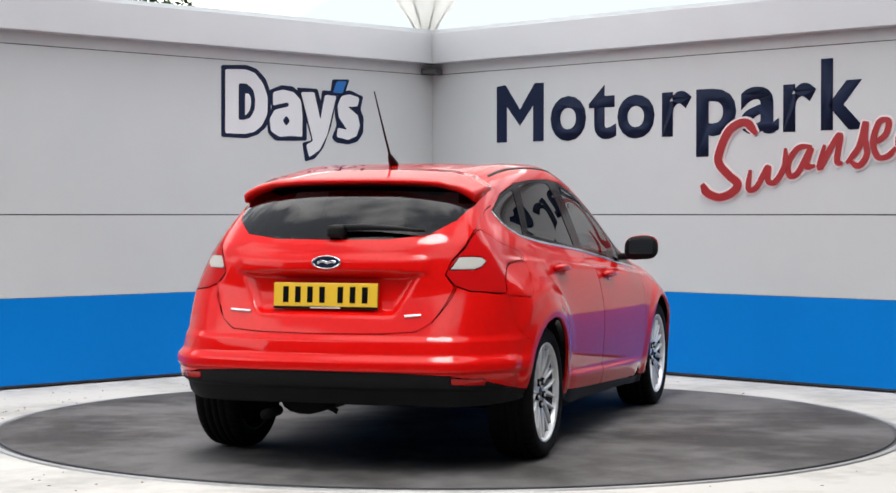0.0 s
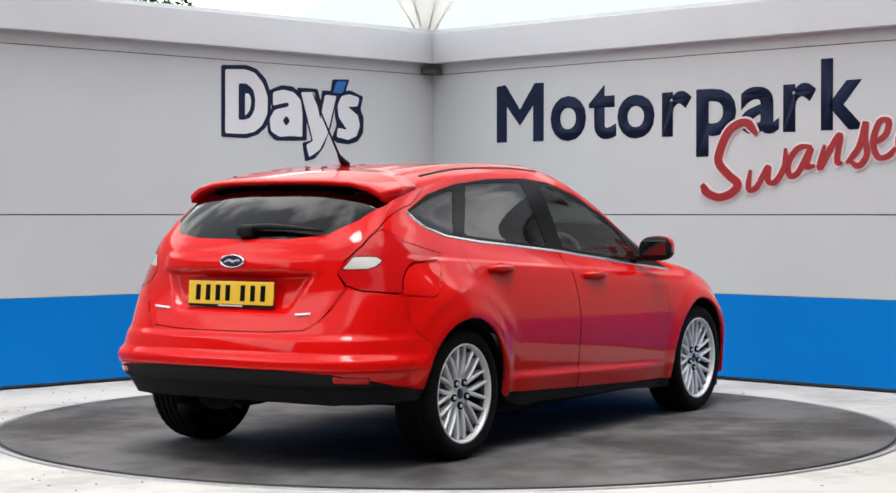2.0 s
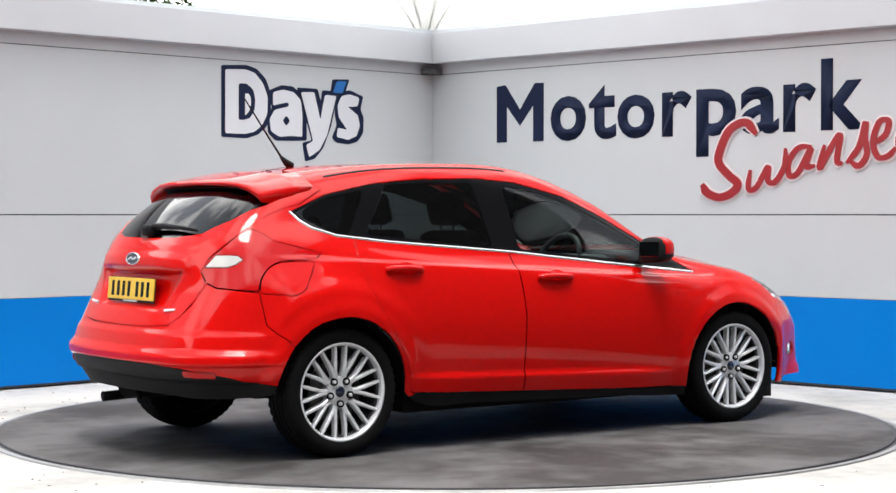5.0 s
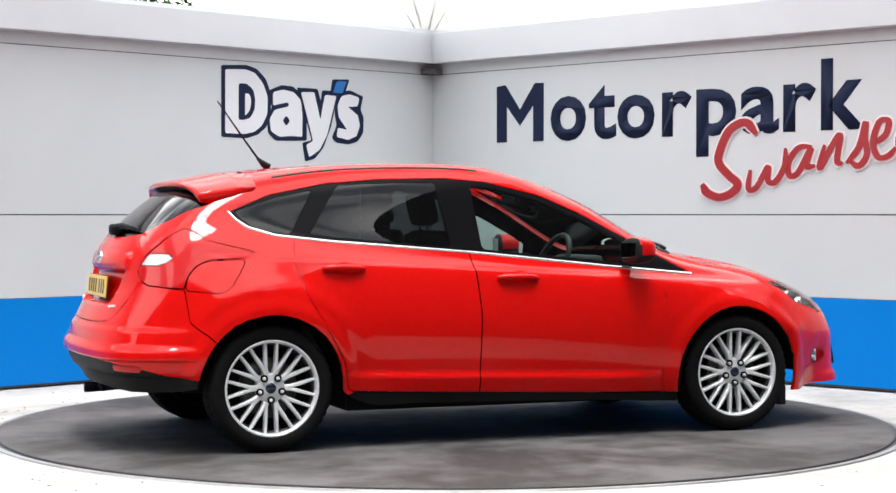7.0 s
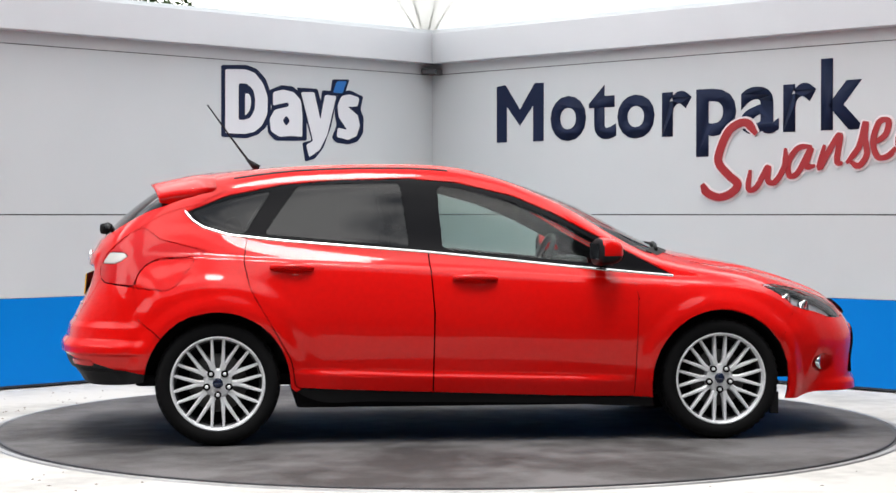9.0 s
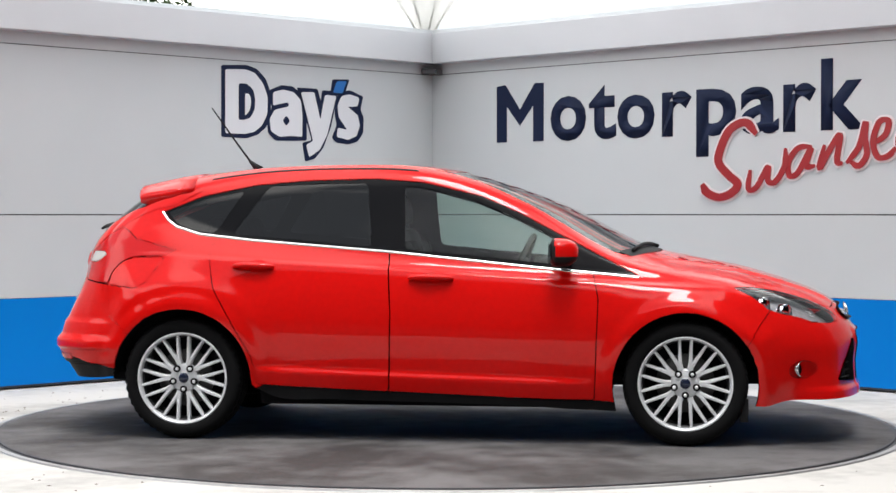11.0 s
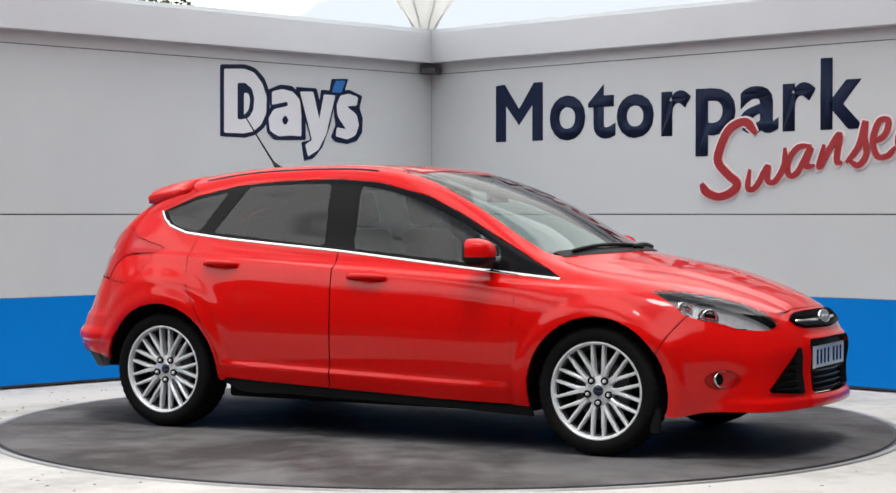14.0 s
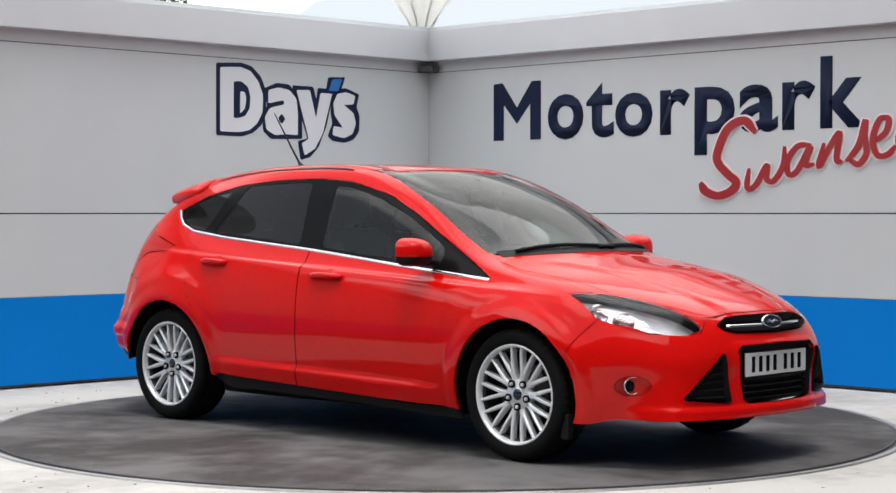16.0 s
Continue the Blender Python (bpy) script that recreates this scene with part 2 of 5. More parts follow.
def wall(name, m):
    """A clad wall with a plinth joint, a blue painted band and recessed joints between its panel courses."""
    bm = bmesh.new()
    length = 13.0
    courses = ((0.016, 0.612, 1), (0.615, 1.184, 0), (1.193, 2.358, 0), (2.364, 2.74, 0))
    box(bm, -0.3, 0.0, -0.30, length, 2.72, -0.012)
    bmesh.ops.transform(bm, matrix=m, verts=bm.verts)
    bmesh.ops.recalc_face_normals(bm, faces=bm.faces)
    ob = tagged(part(name, bm, M_JOINT), "pale grey clad wall with a blue band at its foot", "wall", kind="structure")
    for z0, z1, blue in courses:
        bm = bmesh.new()
        box(bm, -0.0, z0, -0.012, length, z1, 0.0, 0.0015)
        bmesh.ops.transform(bm, matrix=m, verts=bm.verts)
        bmesh.ops.recalc_face_normals(bm, faces=bm.faces)
        part("panel", bm, M_BLUE if blue else M_WALL, ob, "blue painted panel" if blue else "pale grey panel")
    bm = bmesh.new()
    box(bm, -0.0, 2.448, 0.0, length, 2.70, 0.11, 0.006)
    bmesh.ops.transform(bm, matrix=m, verts=bm.verts)
    bmesh.ops.recalc_face_normals(bm, faces=bm.faces)
    part("fascia", bm, M_FASCIA, ob, "pale grey projecting fascia")
    return ob


# ---- the car: its skin is one smooth loft between lengthwise lines, cut into panels ----
# each line runs from the rear bumper's lower edge over the tail, roof and bonnet to the front lip: x, y, z
LINES = []


def line(text):
    LINES.append([tuple(float(v) for v in p.split(",")) for p in text.split()])


# middle of the roof
line("-2.06,0,.31 -2.14,0,.45 -2.125,0,.60 -2.035,0,.80 -1.965,0,1.06 -1.60,0,1.355 -1.14,0,1.442 -.5,0,1.468 .03,0,1.445 .60,0,1.275 "
     "1.17,0,1.003 1.69,0,.885 2.10,0,.735 2.25,0,.57 2.245,0,.40 2.25,0,.232")
line("-2.04,.36,.31 -2.12,.36,.45 -2.105,.36,.60 -2.018,.34,.80 -1.94,.33,1.06 -1.585,.32,1.348 -1.13,.33,1.434 -.5,.35,1.459 .02,.35,1.434 "
     ".57,.37,1.264 1.12,.40,.99 1.66,.40,.872 2.06,.36,.725 2.205,.36,.56 2.205,.36,.40 2.21,.38,.232")
# cant rail: tailgate edge, roof edge, windscreen pillar, bonnet edge
line("-1.97,.64,.305 -2.05,.65,.45 -2.035,.635,.60 -1.95,.60,.82 -1.845,.575,1.08 -1.53,.56,1.30 -1.08,.565,1.392 -.5,.58,1.418 0,.59,1.388 "
     ".45,.625,1.245 .99,.69,.965 1.58,.67,.852 1.97,.59,.70 2.09,.60,.54 2.10,.61,.39 2.09,.64,.232")
# beltline: lamp, chrome strip, top of the wing
line("-1.82,.78,.310 -1.89,.80,.45 -1.88,.785,.60 -1.83,.75,.84 -1.72,.70,1.05 -1.44,.69,1.135 -1.02,.735,1.068 -.5,.765,1.02 .05,.775,.97 "
     ".48,.785,.925 1.06,.785,.868 1.55,.79,.80 1.84,.735,.68 1.93,.74,.53 1.915,.74,.39 1.865,.755,.232")
# shoulder
line("-1.74,.83,.322 -1.77,.85,.45 -1.75,.845,.60 -1.70,.82,.83 -1.58,.79,.94 -1.35,.80,.96 -.97,.825,.925 -.5,.845,.89 .05,.855,.86 "
     ".48,.86,.835 1.06,.86,.785 1.5,.86,.72 1.75,.82,.62 1.80,.82,.51 1.79,.82,.39 1.75,.83,.21")
# widest
line("-1.69,.855,.332 -1.68,.88,.45 -1.65,.88,.60 -1.60,.875,.75 -1.50,.875,.79 -1.30,.885,.79 -.92,.88,.70 -.5,.888,.66 .05,.895,.64 "
     ".48,.895,.62 1.06,.893,.62 1.45,.90,.625 1.68,.875,.56 1.72,.865,.48 1.71,.86,.38 1.69,.855,.21")
line("-1.66,.855,.335 -1.60,.88,.42 -1.55,.885,.52 -1.48,.89,.60 -1.38,.89,.62 -1.2,.89,.60 -.88,.872,.45 -.5,.875,.40 .05,.88,.38 "
     ".48,.88,.37 1.05,.878,.36 1.42,.895,.52 1.62,.875,.48 1.66,.865,.42 1.66,.86,.35 1.65,.85,.21")
# sill
line("-1.64,.85,.335 -1.55,.87,.38 -1.5,.87,.45 -1.42,.87,.5 -1.32,.87,.5 -1.15,.87,.48 -.86,.835,.24 -.5,.835,.22 .05,.84,.21 "
     ".48,.84,.20 1.05,.835,.19 1.40,.87,.42 1.56,.87,.40 1.6,.86,.36 1.61,.85,.3 1.63,.84,.2")
NET = np.array(LINES).transpose(1, 0, 2)       # rows along the car, columns across
ROWS, COLS = NET.shape[0] - 1, NET.shape[1] - 1


def spline(points, t):
    """Catmull-Rom through points (first axis) at the parameters t."""
    n = len(points) - 1
    i = np.clip(np.floor(t).astype(int), 0, n - 1)
    f = (t - i)[:, None]
    p1, p2 = points[i], points[i + 1]
    p0 = np.where((i > 0)[:, None], points[np.maximum(i - 1, 0)], 2 * p1 - p2)
    p3 = np.where((i < n - 1)[:, None], points[np.minimum(i + 2, n)], 2 * p2 - p1)
    return 0.5 * (2 * p1 + (p2 - p0) * f + (2 * p0 - 5 * p1 + 4 * p2 - p3) * f ** 2 + (3 * p1 - p0 - 3 * p2 + p3) * f ** 3)


def skin(u, v):
    """Points of the skin at rows u and columns v (arrays of one length), as (x, y, z), with y >= 0."""
    u, v = np.asarray(u, float), np.asarray(v, float)
    n = len(u)
    i = np.clip(np.floor(v).astype(int), 0, COLS - 1)
    cols = []
    for d in (-1, 0, 1, 2):
        k = i + d
        flip = k < 0
        q = np.zeros((n, 3))
        for col in range(COLS + 1):
            sel = np.clip(np.abs(k), 0, COLS) == col
            if sel.any():
                q[sel] = spline(NET[:, col], u[sel])
        q[flip, 1] *= -1
        cols.append(q)
    p0, p1, p2, p3 = cols
    over = (i + 2 > COLS)
    p3[over] = 2 * p2[over] - p1[over]
    f = (v - i)[:, None]
    return 0.5 * (2 * p1 + (p2 - p0) * f + (2 * p0 - 5 * p1 + 4 * p2 - p3) * f ** 2 + (3 * p1 - p0 - 3 * p2 + p3) * f ** 3)


def skin_normal(u, v):
    u, v = np.asarray(u, float), np.asarray(v, float)
    e = 0.02
    a = skin(np.minimum(u + e, ROWS), v) - skin(np.maximum(u - e, 0), v)
    b = skin(u, np.minimum(v + e, COLS)) - skin(u, np.maximum(v - e, 0))
    n = np.cross(a, b)
    n /= np.linalg.norm(n, axis=1)[:, None] + 1e-12
    return n


_U, _V = np.meshgrid(np.linspace(0, ROWS, ROWS * 24 + 1), np.linspace(0, COLS, COLS * 24 + 1), indexing="ij")
_U, _V = _U.ravel(), _V.ravel()
_P = skin(_U, _V)
VIEWS = {"side": ((0, 2), _V > 1.6), "back": ((1, 2), (_U < 5.6)), "front": ((1, 2), _U > 10.0), "top": ((0, 1), (_V < 3.2) & (_U > 4.5))}


def on_skin(view, points):
    """The skin's (u, v) where it shows at these two coordinates from the side (x, z), the back or front (y, z) or above (x, y)."""
    axes, sel = VIEWS[view]
    us, vs, ps = _U[sel], _V[sel], _P[sel][:, axes]
    goal = np.array(points, float)
    near = np.array([((ps - q) ** 2).sum(1).argmin() for q in goal])
    u, v = us[near].copy(), vs[near].copy()
    e = 0.004

    def flat(a, b):
        return skin(np.clip(a, 0, ROWS), np.clip(b, 0, COLS))[:, axes]
    miss = goal - flat(u, v)
    for _ in range(4):
        ju, jv = (flat(u + e, v) - flat(u - e, v)) / (2 * e), (flat(u, v + e) - flat(u, v - e)) / (2 * e)
        det = ju[:, 0] * jv[:, 1] - ju[:, 1] * jv[:, 0]
        det = np.where(np.abs(det) < 1e-5, 1e-5, det)
        su = np.clip((miss[:, 0] * jv[:, 1] - miss[:, 1] * jv[:, 0]) / det, -0.05, 0.05)
        sv = np.clip((ju[:, 0] * miss[:, 1] - ju[:, 1] * miss[:, 0]) / det, -0.05, 0.05)
        nu, nv = np.clip(u + su, 0, ROWS), np.clip(v + sv, 0, COLS)
        fresh = goal - flat(nu, nv)
        better = (fresh ** 2).sum(1) < (miss ** 2).sum(1)
        u, v, miss = np.where(better, nu, u), np.where(better, nv, v), np.where(better[:, None], fresh, miss)
    return [(float(a), float(b)) for a, b in zip(u, v)]


def dense(points, step=0.06, closed=True):
    out = []
    n = len(points)
    for i in range(n if closed else n - 1):
        a, b = np.array(points[i], float), np.array(points[(i + 1) % n], float)
        k = max(1, int(np.hypot(*(b - a)) / step))
        out += [tuple(a + (b - a) * j / k) for j in range(k)]
    if not closed:
        out.append(tuple(points[-1]))
    return out


def rounded(points, cut=0.22):
    """An outline with its corners cut twice, so that they read as round."""
    for _ in range(2):
        out = []
        for i, p in enumerate(points):
            a, b, c = np.array(points[i - 1], float), np.array(p, float), np.array(points[(i + 1) % len(points)], float)
            da, dc = np.hypot(*(a - b)), np.hypot(*(c - b))
            r = min(cut * 0.25, 0.3 * min(da, dc))
            out += [tuple(b + (a - b) / max(da, 1e-6) * r), tuple(b + (c - b) / max(dc, 1e-6) * r)]
        points, cut = out, cut * 0.5
    return points


def circle(x, z, r, n=40):
    return [(x + r * math.cos(2 * math.pi * i / n), z + r * math.sin(2 * math.pi * i / n)) for i in range(n)]


def inside(poly, q):
    x, y = q
    hit = False
    for (x0, y0), (x1, y1) in zip(poly, poly[1:] + poly[:1]):
        if (y0 > y) != (y1 > y) and x < (x1 - x0) * (y - y0) / (y1 - y0) + x0:
            hit = not hit
    return hit


REGIONS = []       # (name, outline in (u, v)), the first that holds a face takes it


def region(name, view, points, soften=0.0, step=0.05):
    pts = rounded(points, soften) if soften else points
    uv = on_skin(view, dense(pts, step)) if view != "uv" else pts
    uv = [(-0.01 if q[0] < 0.08 else ROWS + 0.01 if q[0] > ROWS - 0.08 else q[0],
           -0.001 if q[1] < 0.1 else COLS + 0.01 if q[1] > COLS - 0.12 else q[1]) for q in uv]
    slim = [uv[0]]
    for q in uv[1:]:
        if math.hypot(q[0] - slim[-1][0], q[1] - slim[-1][1]) > 0.012:
            slim.append(q)
    REGIONS.append((name, slim))
    return slim


WHEEL_Z, REAR_X, FRONT_X = 0.322, -1.324, 1.324
region("hole", "side", circle(REAR_X, 0.318, 0.372), step=0.5)
region("hole", "side", circle(FRONT_X, 0.312, 0.372), step=0.5)
# side glass in its black surround
region("rear_quarter_glass", "side", [(-1.462, 1.207), (-1.25, 1.278), (-1.045, 1.318), (-1.185, 1.093), (-1.30, 1.108), (-1.40, 1.145)], 0.05)
region("rear_door_glass", "side", [(-1.085, 1.09), (-.905, 1.345), (-.62, 1.358), (-.365, 1.36), (-.325, 1.022)], 0.06)
region("front_door_glass", "side", [(-.145, 1.010), (-.165, 1.345), (-.03, 1.328), (.22, 1.262), (.44, 1.172), (.64, 1.07), (.735, 1.015), (.735, .928)], 0.06)
DLO = [(-1.49, 1.206), (-1.267, 1.292), (-.967, 1.352), (-.665, 1.376), (-.3, 1.383), (-.054, 1.362), (.255, 1.288), (.472, 1.192), (.691, 1.077),
       (.90, .972), (1.085, .872), (.542, .920), (-.222, .998), (-.972, 1.057), (-1.267, 1.090), (-1.40, 1.128), (-1.455, 1.165)]
region("window_surround", "side", DLO)
# lamps
region("tail_lamp_window", "uv", on_skin("back", dense([(.572, .935), (.606, .995), (.69, .993), (.712, .975), (.70, .950), (.675, .936)])))
region("tail_lamp", "uv", on_skin("back", dense([(.557, .913), (.576, .972), (.626, 1.039), (.645, 1.115)], closed=False))
       + on_skin("side", dense([(-1.705, 1.122), (-1.655, 1.092), (-1.62, 1.062), (-1.50, 1.032), (-1.385, 1.003), (-1.43, .970), (-1.62, .964), (-1.69, .93),
                                (-1.735, .88), (-1.754, .823)], closed=False))
       + on_skin("back", dense([(.745, .830), (.666, .838), (.603, .862)], closed=False)))
region("fuel_flap", "side", [(-1.435, .960), (-1.53, .822), (-1.59, .797), (-1.75, .812), (-1.735, .88), (-1.68, .94), (-1.62, .960)], 0.06)
HEADLAMP = [(11.04, 2.75), (11.21, 2.25), (11.5, 1.75), (11.79, 1.5), (12.29, 1.33), (12.42, 1.38), (12.5, 1.71), (12.38, 2.38), (11.92, 3.17), (11.67, 3.29)]
region("headlamp", "uv", dense(HEADLAMP, 0.12))
# the rear
region("rear_screen", "uv", on_skin("back", dense([(0, 1.075), (.28, 1.078), (.46, 1.10), (.555, 1.165), (.595, 1.235), (.60, 1.29), (.50, 1.32), (0, 1.335)], closed=True)))
region("tailgate", "uv", on_skin("back", dense([(0, .640), (.30, .643), (.46, .655), (.525, .70), (.575, .79), (.60, .855), (.557, .913), (.58, .98), (.625, 1.05),
                                                 (.640, 1.13), (.632, 1.24), (.60, 1.32), (.50, 1.36)], closed=False)) + [(5.35, 1.2), (5.35, -0.001)])
region("reflector", "back", [(.62, .420), (.745, .414), (.75, .442), (.62, .450)], 0.02)
region("lower_bumper", "uv", on_skin("back", dense([(0, .474), (.40, .471), (.62, .457), (.75, .430)], closed=False))
       + on_skin("side", dense([(-1.84, .40), (-1.68, .368), (-1.6, .36)], closed=False)) + [(0.4, 6.9), (-0.01, 7.1), (-0.01, -0.001)])
region("rear_bumper", "uv", on_skin("back", dense([(0, .642), (.30, .645), (.46, .658), (.54, .72), (.59, .80), (.61, .858), (.666, .836), (.745, .828)], closed=False))
       + on_skin("side", dense([(-1.752, .815), (-1.735, .66), (-1.62, .56), (-1.5, .5)], closed=False)) + [(0, 7.1), (-0.01, 7.1), (-0.01, -0.001)])
# the front
region("fog_lamp", "front", circle(.735, .392, .044, 20), step=0.5)
region("side_grille", "front", [(.395, .545), (.352, .305), (.60, .330)], 0.05)
region("lower_grille", "uv", on_skin("front", dense([(0, .570), (.29, .566), (.315, .545), (.28, .320), (.25, .300), (0, .296)])))
region("upper_grille", "uv", on_skin("front", dense([(0, .700), (.19, .698), (.30, .690), (.36, .667), (.345, .645), (.28, .630), (0, .624)])))
region("windscreen", "uv", on_skin("top", dense([(.10, 0), (.085, .25), (.06, .42), (.03, .525)], closed=False))
       + on_skin("top", dense([(.25, .55), (.46, .59), (.75, .625), (.95, .645)], closed=False))
       + on_skin("top", dense([(1.0, .63), (1.10, .42), (1.16, .2), (1.18, 0)], closed=False)))
region("bonnet", "uv", on_skin("top", dense([(1.18, 0), (1.16, .2), (1.10, .42), (1.02, .66), (1.22, .69), (1.55, .665), (1.78, .63), (1.93, .545)], closed=False))
       + on_skin("front", dense([(.47, .715), (.40, .698), (.25, .712), (0, .716)], closed=False)))
region("front_bumper", "uv", on_skin("front", dense([(0, .716), (.25, .712), (.40, .690), (.47, .632)], closed=False))
       + on_skin("side", dense([(1.96, .635), (1.84, .672), (1.76, .70), (1.70, .62), (1.66, .55), (1.6, .46)], closed=False)) + [(15.01, 7.1), (15.01, -0.001)])
# the doors
region("sill", "side", [(-1.1, .325), (-.93, .300), (.94, .232), (1.2, .225), (1.2, .05), (-1.1, .05)])
region("rear_door", "side", [(-1.165, 1.12), (-1.19, .945), (-1.155, .798), (-1.04, .606), (-.945, .44), (-.922, .30), (-.213, .272), (-.205, .674), (-.23, 1.03), (-.6, 1.06)], 0.06)
region("front_door", "side", [(-.228, 1.03), (-.203, .674), (-.211, .272), (.858, .236), (.868, .515), (.878, .756), (.835, .94), (.3, .98)], 0.04)
region("roof", "uv", [(5.2, -0.001), (5.2, 1.72), (8.2, 1.72), (8.25, 1.0), (8.25, -0.001)])


def skin_mesh():
    """The flat (u, v) sheet cut along every outline; gives faces by region."""
    bm = bmesh.new()
    du, dv = 14, 15
    nu, nv = ROWS * du, COLS * dv
    grid = [[bm.verts.new((i / du, j / dv, 0)) for j in range(nv + 1)] for i in range(nu + 1)]
    cells = {}
    for i in range(nu):
        for j in range(nv):
            cells[i, j] = [bm.faces.new((grid[i][j], grid[i + 1][j], grid[i + 1][j + 1], grid[i][j + 1]))]
    for name, poly in REGIONS:
        for a, b in zip(poly, poly[1:] + poly[:1]):
            a, b = Vector((*a, 0)), Vector((*b, 0))
            d = b - a
            if d.length < 1e-4:
                continue
            x0, x1, y0, y1 = min(a.x, b.x) - 1e-4, max(a.x, b.x) + 1e-4, min(a.y, b.y) - 1e-4, max(a.y, b.y) + 1e-4
            near, touched = [], []
            for i in range(max(0, math.floor(x0 * du)), min(nu - 1, math.floor(x1 * du)) + 1):
                for j in range(max(0, math.floor(y0 * dv)), min(nv - 1, math.floor(y1 * dv)) + 1):
                    touched.append((i, j))
                    for f in cells[i, j]:
                        xs, ys = [v.co.x for v in f.verts], [v.co.y for v in f.verts]
                        if min(xs) <= x1 and max(xs) >= x0 and min(ys) <= y1 and max(ys) >= y0:
                            near.append(f)
            if near:
                geom = near + list({e for f in near for e in f.edges}) + list({v for f in near for v in f.verts})
                made = bmesh.ops.bisect_plane(bm, geom=geom, dist=2e-4, plane_co=a, plane_no=Vector((-d.y, d.x, 0)).normalized())["geom"]
                faces = {g for g in made if isinstance(g, bmesh.types.BMFace)}
                for k in touched:
                    faces.update(f for f in cells[k] if f.is_valid)
                    cells[k] = []
                for f in faces:
                    c = f.calc_center_median()
                    cells.setdefault((math.floor(c.x * du), math.floor(c.y * dv)), []).append(f)
    boxes = [(min(q[0] for q in p), max(q[0] for q in p), min(q[1] for q in p), max(q[1] for q in p)) for _, p in REGIONS]
    found = {}
    centres = [f.calc_center_median() for f in bm.faces]
    placed = skin([c.x for c in centres], [c.y for c in centres])
    for f, c, q in zip(bm.faces, centres, placed):
        for (name, poly), (x0, x1, y0, y1) in zip(REGIONS, boxes):
            if x0 <= c.x <= x1 and y0 <= c.y <= y1 and inside(poly, (c.x, c.y)):
                break
        else:
            name = "body_shell"
        if name != "hole":
            if q[1] > 0.6 and min(math.hypot(q[0] - REAR_X, q[2] - 0.318), math.hypot(q[0] - FRONT_X, q[2] - 0.312)) < 0.366:
                name = "hole"
        found.setdefault(name, []).append([(v.co.x, v.co.y) for v in f.verts])
    bm.free()
    return found


SUNK = {"rear_screen": -0.004, "windscreen": -0.004, "rear_door_glass": -0.004, "front_door_glass": -0.004, "rear_quarter_glass": -0.004,
        "lower_grille": -0.040, "upper_grille": -0.030, "side_grille": -0.035, "fog_lamp": -0.02, "lower_bumper": -0.006, "sill": -0.012,
        "window_surround": -0.002}


def ease(a, b, x):
    t = np.clip((x - a) / (b - a), 0, 1)
    return t * t * (3 - 2 * t)


def creases(p):
    """How far the pressed creases, flares and recesses stand out of the smooth skin, in metres."""
    x, y, z = p[:, 0], p[:, 1], p[:, 2]
    rear, front, flank = ease(-1.62, -1.86, x), ease(1.70, 1.95, x), ease(0.70, 0.80, y)
    h = 0.010 * rear * ease(0.635, 0.605, z) + 0.022 * rear * ease(0.550, 0.505, z) - 0.014 * rear * ease(0.478, 0.462, z) - 0.012 * rear * ease(0.40, 0.385, z)
    tail = ease(-1.80, -1.90, x)
    edge = 0.31 + 0.55 * (z - 0.70)
    h = h - 0.030 * tail * ease(edge + 0.03, edge - 0.02, y) * ease(0.715, 0.765, z) * ease(0.922, 0.906, z)
    h = h + 0.012 * tail * ease(0.50, 0.44, y) * ease(0.904, 0.920, z) * ease(1.005, 0.975, z)
    low = 0.352 - 0.03 * x
    h = h + 0.018 * flank * ease(low + 0.018, low - 0.008, z) * ease(-0.98, -0.75, x) * ease(0.92, 0.55, x)
    high = 0.892 - 0.057 * x
    h = h + 0.010 * ease(0.6, 0.72, y) * ease(high + 0.016, high - 0.010, z) * ease(-1.75, -1.35, x) * ease(1.55, 1.1, x)
    for wx in (REAR_X, FRONT_X):
        r = np.hypot(x - wx, z - 0.315)
        h = h + 0.013 * ease(0.475, 0.40, r) * flank
        h = h + (0.010 if wx < 0 else 0.003) * ease(0.58, 0.49, r) * flank * ease(0.38, 0.72, z)
    ridge = 0.52 - 0.28 * (x - 1.1)
    h = h + 0.011 * ease(ridge + 0.05, ridge - 0.03, y) * ease(1.16, 1.32, x) * ease(0.64, 0.72, z) * ease(2.2, 2.05, x)
    h = h + 0.018 * front * ease(0.305, 0.272, z) * ease(0.78, 0.55, y)
    h = h + 0.010 * front * ease(0.345, 0.315, y) * ease(0.60, 0.57, z) * ease(0.22, 0.25, z)
    return h


def surface(u, v, level):
    """The finished surface: the smooth skin with its creases, level metres off it."""
    u, v = np.clip(u, 0, ROWS), np.clip(v, 0, COLS)
    p, n = skin(u, v), skin_normal(u, v)
    n[((p - np.array([0.0, 0, 0.75])) * n).sum(1) < 0] *= -1
    mid = v < 1e-3
    n[mid, 1] = 0
    return p + n * (creases(p) + level)[:, None]


